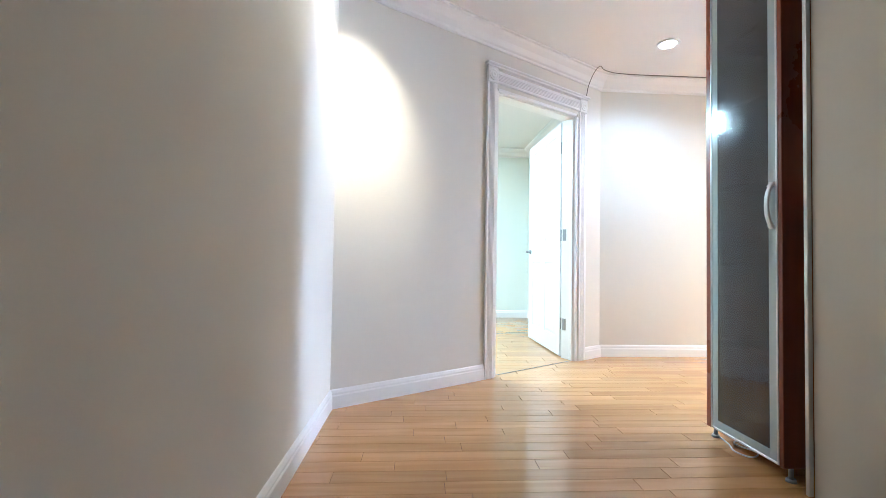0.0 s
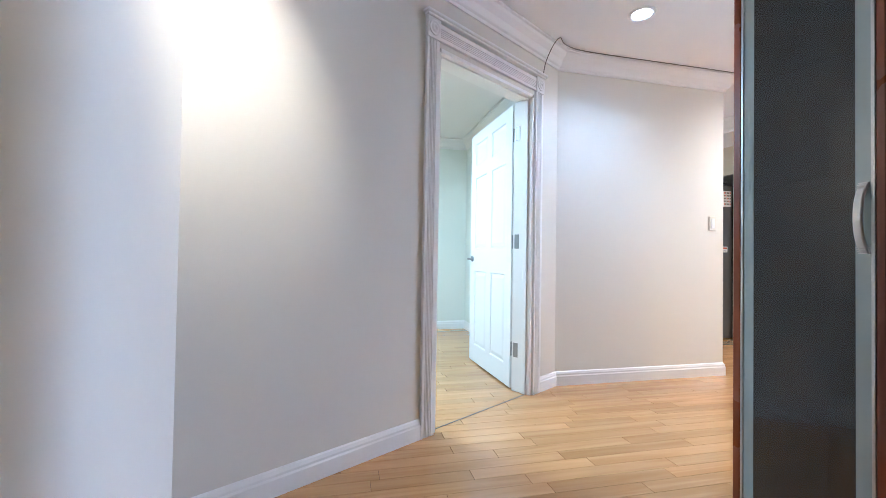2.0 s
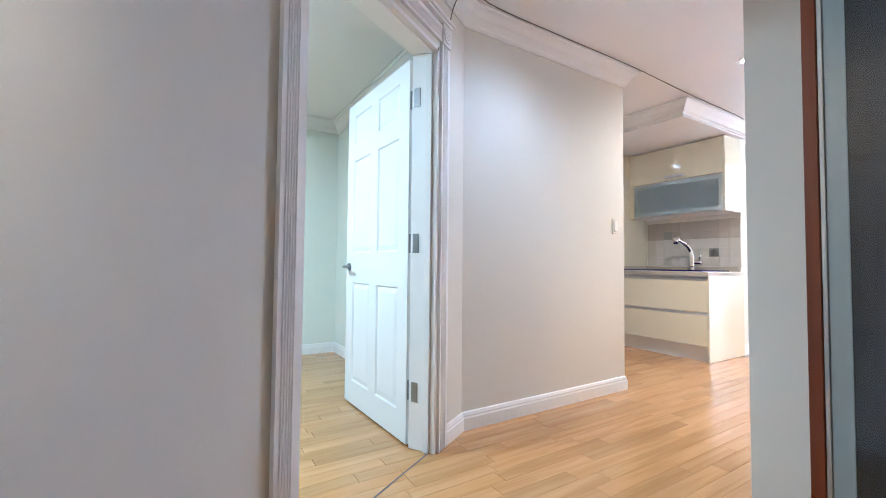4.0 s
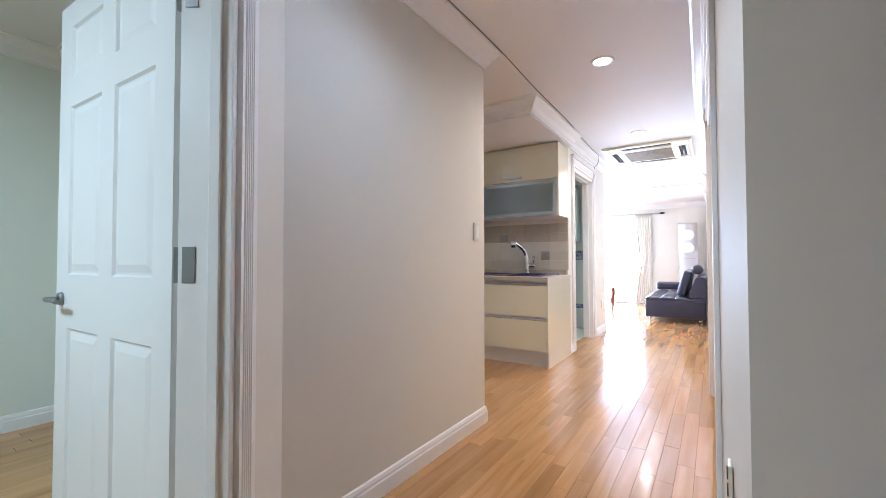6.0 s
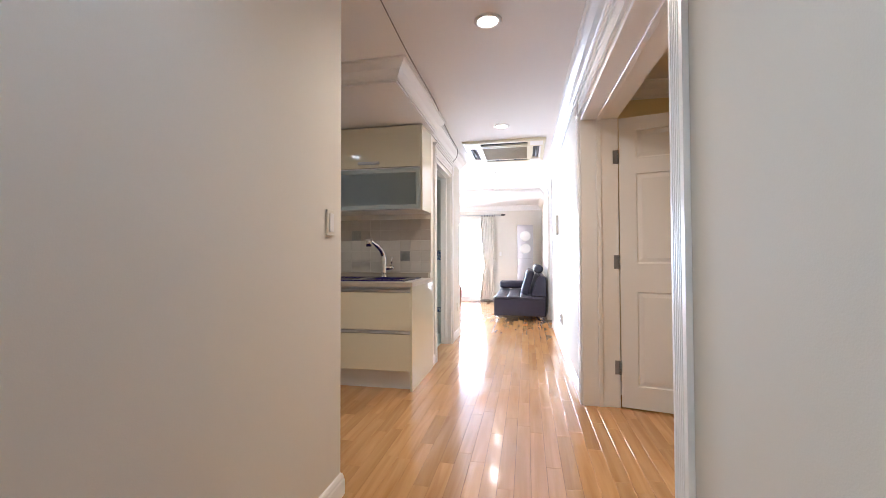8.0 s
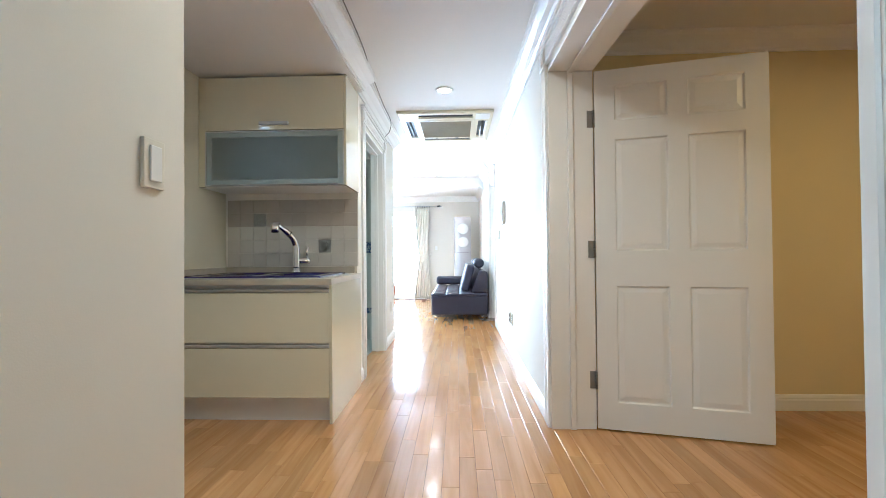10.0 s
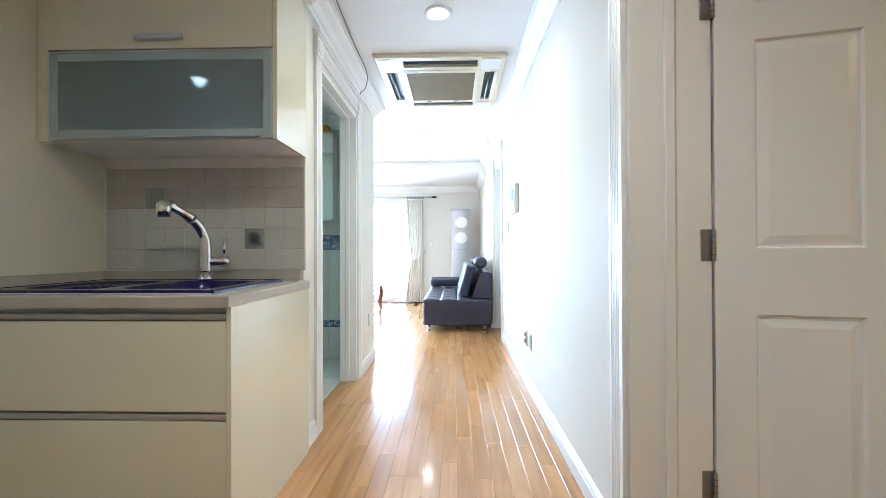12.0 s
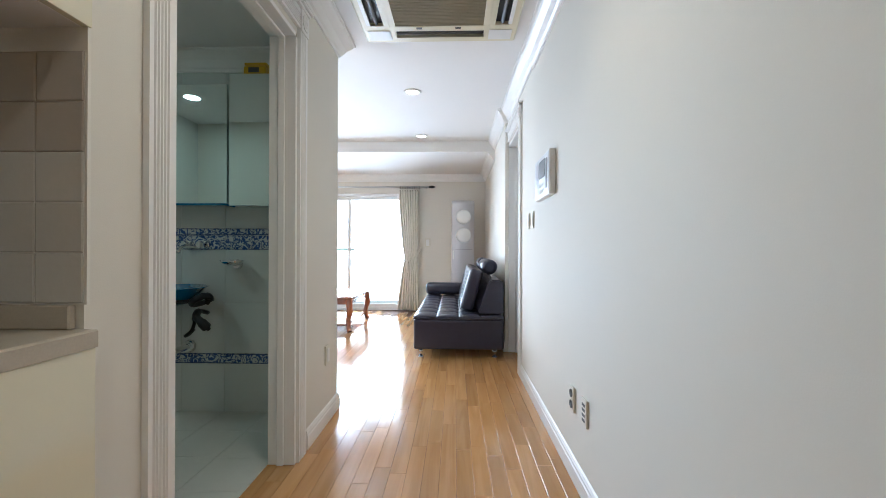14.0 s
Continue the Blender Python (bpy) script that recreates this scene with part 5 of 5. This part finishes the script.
curtain()
d = thing("curtain_rod", "dark bronze curtain rod with rings and finial", "curtain rod", Matrix.Translation((11.86, 0, 2.215)))
part("rod", cyl(bmesh.new(), (0, 3.25, 0), (0, 7.2, 0), 0.013, seg=16), M_ALU, d)
part("finial", lathe(bmesh.new(), [(0.013, 0.0), (0.022, 0.01), (0.014, 0.02), (0.026, 0.05), (0.016, 0.09), (0.0, 0.13)], Matrix.Translation((0, 3.25, 0)) @ Matrix.Rotation(radians(90), 4, "X"), 20), M_IRON, d)
for k in range(9):
    y = 3.42 + k * 0.042
    turn = Matrix.Translation((0, y, -0.014)) @ Matrix.Rotation(radians(90), 4, "X")
    part("ring", lathe(bmesh.new(), [(0.022, -0.004), (0.029, -0.004), (0.029, 0.004), (0.022, 0.004), (0.022, -0.004)], turn, 20), M_DARKGREY, d)
for y in (3.30, 5.2, 7.1):
    part("bracket", cyl(bmesh.new(), (0.0, y, 0), (0.139, y, 0), 0.008, seg=10), M_DARKGREY, d)

# glass doors to the balcony
d = thing("window_1", "wide white-framed sliding glass doors", "window", kind="structure")
ya, yb, zh = 3.60, 6.9, 2.12
bm = box(12.02, 12.13, ya + 0.002, ya + 0.05, 0.002, zh - 0.002)
bx(bm, 12.02, 12.13, yb - 0.05, yb - 0.002, 0.002, zh - 0.002)
bx(bm, 12.02, 12.13, ya + 0.05, yb - 0.05, zh - 0.05, zh - 0.002)
bx(bm, 12.02, 12.13, ya + 0.05, yb - 0.05, 0.002, 0.04)
part("window_frame", bm, M_TRIM, d)
for i, (a, b, x) in enumerate(((ya + 0.051, 4.74, 12.04), (4.70, 5.82, 12.085), (5.78, yb - 0.051, 12.04))):
    bm = box(x, x + 0.035, a, a + 0.05, 0.042, zh - 0.052)
    bx(bm, x, x + 0.035, b - 0.05, b, 0.042, zh - 0.052)
    bx(bm, x, x + 0.035, a + 0.05, b - 0.05, zh - 0.11, zh - 0.052)
    bx(bm, x, x + 0.035, a + 0.05, b - 0.05, 0.042, 0.11)
    s = part("sash", bm, M_TRIM, d)
    p = part("pane", box(x + 0.014, x + 0.020, a + 0.048, b - 0.048, 0.108, zh - 0.108), M_GLASS, s)
    p.visible_shadow = False

# balcony, its lattice rail and the distance
setting("balcony_floor", box(12.15, 13.6, 1.8, 8.0, -0.25, -0.02), M_CONCRETE, "pale concrete balcony floor", "balcony")
d = thing("balcony_railing", "pale green balcony railing with diagonal lattice", "railing")
for z, r in ((1.10, 0.025), (0.98, 0.012), (0.10, 0.015)):
    part("rail", cyl(bmesh.new(), (13.4, 2.2, z), (13.4, 7.8, z), r, seg=12), M_RAIL, d)
for k in range(6):
    y = 2.25 + k * 1.1
    part("post", cyl(bmesh.new(), (13.4, y, -0.02), (13.4, y, 1.10), 0.018, seg=10), M_RAIL, d)
for k in range(48):
    y = 2.3 + k * 0.115
    part("lattice_bar", cyl(bmesh.new(), (13.395, y, 0.10), (13.395, min(y + 0.5, 7.8), 0.98), 0.006, seg=6), M_RAIL, d)
    part("lattice_bar", cyl(bmesh.new(), (13.405, y, 0.98), (13.405, min(y + 0.5, 7.8), 0.10), 0.006, seg=6), M_RAIL, d)
bm = box(-400, 400, -400, 400, -6.2, -6.0)
tagged(part("ground", bm, M_GROUND), "pale ground far below the balcony", "ground", kind="structure")
M_HAZE = mat("bright_sky_haze", (1.0, 1.0, 1.0), 1.0, emit=9.0, var=0.0)
tagged(part("backdrop", box(70, 70.5, -70, 80, -6, 60), M_HAZE), "bright white hazy distance outside the windows", "backdrop", kind="structure")


# ---- tiles ----
def tile_mesh(name, w, h, t, material, lip=0.003):
    """A tile in the local xz plane, its face towards -y, with a rounded lip."""
    bm = bmesh.new()
    a = [bm.verts.new(c) for c in ((-w / 2, 0, -h / 2), (w / 2, 0, -h / 2), (w / 2, 0, h / 2), (-w / 2, 0, h / 2))]
    b = [bm.verts.new((v.co.x, -t + lip * 0.6, v.co.z)) for v in a]
    c = [bm.verts.new((v.co.x - math.copysign(lip, v.co.x), -t, v.co.z - math.copysign(lip, v.co.z))) for v in a]
    for A, B in ((a, b), (b, c)):
        for k in range(4):
            bm.faces.new((A[k], A[(k + 1) % 4], B[(k + 1) % 4], B[k]))
    bm.faces.new(c)
    bmesh.ops.recalc_face_normals(bm, faces=bm.faces)
    d = bpy.data.meshes.new(name)
    bm.to_mesh(d)
    bm.free()
    d.materials.append(material)
    return d


def lay(name, data, m, parent):
    ob = new(name, data)
    ob.parent = parent
    ob.matrix_basis = m
    return ob


WEST = Matrix.Rotation(radians(-90), 4, "Z")     # a face that looks towards -x
rnd = random.Random(5)
bed = setting("backsplash", box(5.510, 5.5185, 3.585, 4.700, 0.9805, 1.5895), M_GROUT, "ivory square-tiled backsplash behind the sink", "backsplash")
tile = tile_mesh("tile", 0.1078, 0.1092, 0.005, M_TILE)
tile_beige = tile_mesh("tile", 0.1078, 0.1092, 0.005, M_TILE_BEIGE)
tile_top = tile_mesh("tile", 0.1078, 0.050, 0.005, M_TILE_BEIGE)
relief = tile_mesh("relief_tile", 0.1065, 0.1075, 0.006, M_RELIEF)
for c in range(10):
    for r in range(6):
        y, z = 3.645 + c * 0.109, 1.039 + r * 0.1105
        if z > 1.59:
            continue
        z = 1.5635 if r == 5 else z
        pick = relief if (c, r) in ((2, 1), (7, 3)) else tile if r < 3 else tile_top if r == 5 else tile_beige
        tilt = Matrix.Rotation(radians(rnd.uniform(-0.5, 0.5)), 4, "X") @ Matrix.Rotation(radians(rnd.uniform(-0.5, 0.5)), 4, "Z")
        ob = lay("relief_tile" if pick is relief else "tile", pick, Matrix.Translation((5.5105, y, z)) @ WEST @ tilt, bed)
        if pick is relief:
            bm = bmesh.new()
            turn = Matrix.Translation((0, -0.006, 0)) @ Matrix.Rotation(radians(90), 4, "X")
            for R in ((0.014, 0.026, 0.036, 0.044) if c == 2 else (0.012, 0.03)):
                lathe(bm, [(R - 0.003, 0), (R - 0.001, 0.003), (R + 0.001, 0.003), (R + 0.003, 0)], turn, 24)
            if c == 7:
                for s in (-1, 1):
                    tube(bm, smooth_path([(s * 0.04, -0.007, -0.04), (s * 0.01, -0.008, -0.02), (s * 0.03, -0.008, 0.01), (s * 0.005, -0.008, 0.04)], 5), 0.003, 6)
            part("ornament", bm, M_RELIEF, ob)

bath = setting("wall_bathroom_east", box(BX - 0.004, BX - 0.0005, LY + 0.131, 5.499, 0.0, CEIL - 0.0005), M_GROUT, "white tiled bathroom wall with blue borders", "wall")
rows = [(0.002, 0.328, M_BATHTILE, "tile", 0.30), (0.330, 0.398, M_BAND, "border_tile", 0.20), (0.400, 0.744, M_BATHTILE, "tile", 0.30), (0.746, 1.096, M_BATHTILE, "tile", 0.30),
        (1.098, 1.196, M_BAND, "border_tile", 0.20), (1.198, 1.242, M_BAND, "border_tile", 0.20), (1.244, 1.62, M_BATHTILE, "tile", 0.30), (1.622, 2.05, M_BATHTILE, "tile", 0.30), (2.052, 2.418, M_BATHTILE, "tile", 0.30)]
for z0, z1, material, name, w in rows:
    data = tile_mesh(name, w - 0.002, z1 - z0, 0.007, material, 0.0015)
    y = LY + 0.132 + w / 2
    while y < 5.5 - w / 2 + 0.01:
        lay(name, data, Matrix.Translation((BX - 0.0042, y, (z0 + z1) / 2)) @ WEST, bath)
        y += w
M_NAVYLINE = mat("navy_glaze", (0.03, 0.06, 0.17), 0.15)
for z in (1.1025, 1.1915, 1.2025, 1.2385, 0.3345, 0.3935):
    part("border_line", box(BX - 0.0124, BX - 0.0113, LY + 0.132, 5.499, z - 0.0022, z + 0.0022), M_NAVYLINE, bath)
bf = bpy.data.objects["floor_bathroom"]
data = tile_mesh("floor_tile", 0.298, 0.298, 0.006, M_BATHFLOOR, 0.0015)
for i in range(6):
    for j in range(6):
        lay("floor_tile", data, Matrix.Translation((7.205 - i * 0.30, LY + 0.135 + 0.15 + j * 0.30, 0.0)) @ Matrix.Rotation(radians(-90), 4, "X"), bf)

# ---- floor planks, laid along the hall ----
PW, GAP = 0.0825, 0.0012
LENGTHS = (0.45, 0.60, 0.75, 0.90)


def plank_box(L, w=PW):
    """Vertices and faces of a plank: flat top with eased edges, open below."""
    a, b, e = L / 2 - GAP / 2, w / 2 - GAP / 2, 0.0008
    v = [(-a, -b, -0.012), (a, -b, -0.012), (a, b, -0.012), (-a, b, -0.012), (-a, -b, -e), (a, -b, -e), (a, b, -e), (-a, b, -e),
         (-a + e, -b + e, 0), (a - e, -b + e, 0), (a - e, b - e, 0), (-a + e, b - e, 0)]
    f = [(0, 1, 5, 4), (1, 2, 6, 5), (2, 3, 7, 6), (3, 0, 4, 7), (4, 5, 9, 8), (5, 6, 10, 9), (6, 7, 11, 10), (7, 4, 8, 11), (8, 9, 10, 11)]
    return v, f


PLANKS = {}
for L in LENGTHS:
    d = bpy.data.meshes.new("plank")
    v, f = plank_box(L)
    d.from_pydata(v, [], f)
    d.materials.append(M_FLOOR)
    PLANKS[L] = d
floor = bpy.data.objects["floor"]
rnd = random.Random(11)
rest_v, rest_f, made = [], [], 0


ROOMS = [(-0.55, 1.92, -1.8, 3.6), (-2.45, 1.72, 1.95, 6.05), (1.6, 7.6, 2.0, 3.73), (3.2, 5.56, 3.5, 5.8), (2.0, 5.08, -1.85, 2.1), (7.4, 12.0, 2.1, 7.55), (8.15, 9.35, 0.95, 2.2)]


def inside(a, b, y):
    """Whether a plank from a to b touches a planked room."""
    return any(b > x0 and a < x1 and y0 < y < y1 for x0, x1, y0, y1 in ROOMS)


rows = int((7.5 + 1.85) / PW)
for r in range(rows):
    y = -1.85 + PW * (r + 0.5)
    x = -2.45 - rnd.random() * 0.8
    while x < 12.0:
        L = rnd.choice(LENGTHS)
        c = x + L / 2
        x += L
        if c + L / 2 > 12.03 or c - L / 2 < -2.5 or not inside(c - L / 2, c + L / 2, y):
            continue
        near = (1.9 <= c <= 7.9 and 2.2 < y < 3.62) or (-0.3 < c <= 1.9 and 1.3 < y < 3.3)
        if near and made < 300:
            ob = new("plank", PLANKS[L])
            ob.parent = floor
            ob.location = (c, y, 0.0)
            made += 1
        else:
            k = len(rest_v)
            v, f = plank_box(L)
            rest_v += [(c + p[0], y + p[1], p[2]) for p in v]
            rest_f += [tuple(k + i for i in q) for q in f]
d = bpy.data.meshes.new("planks")
d.from_pydata(rest_v, [], rest_f)
d.materials.append(M_FLOOR)
ob = new("planks", d)
ob.parent = floor
ob["kind"] = "stuff"
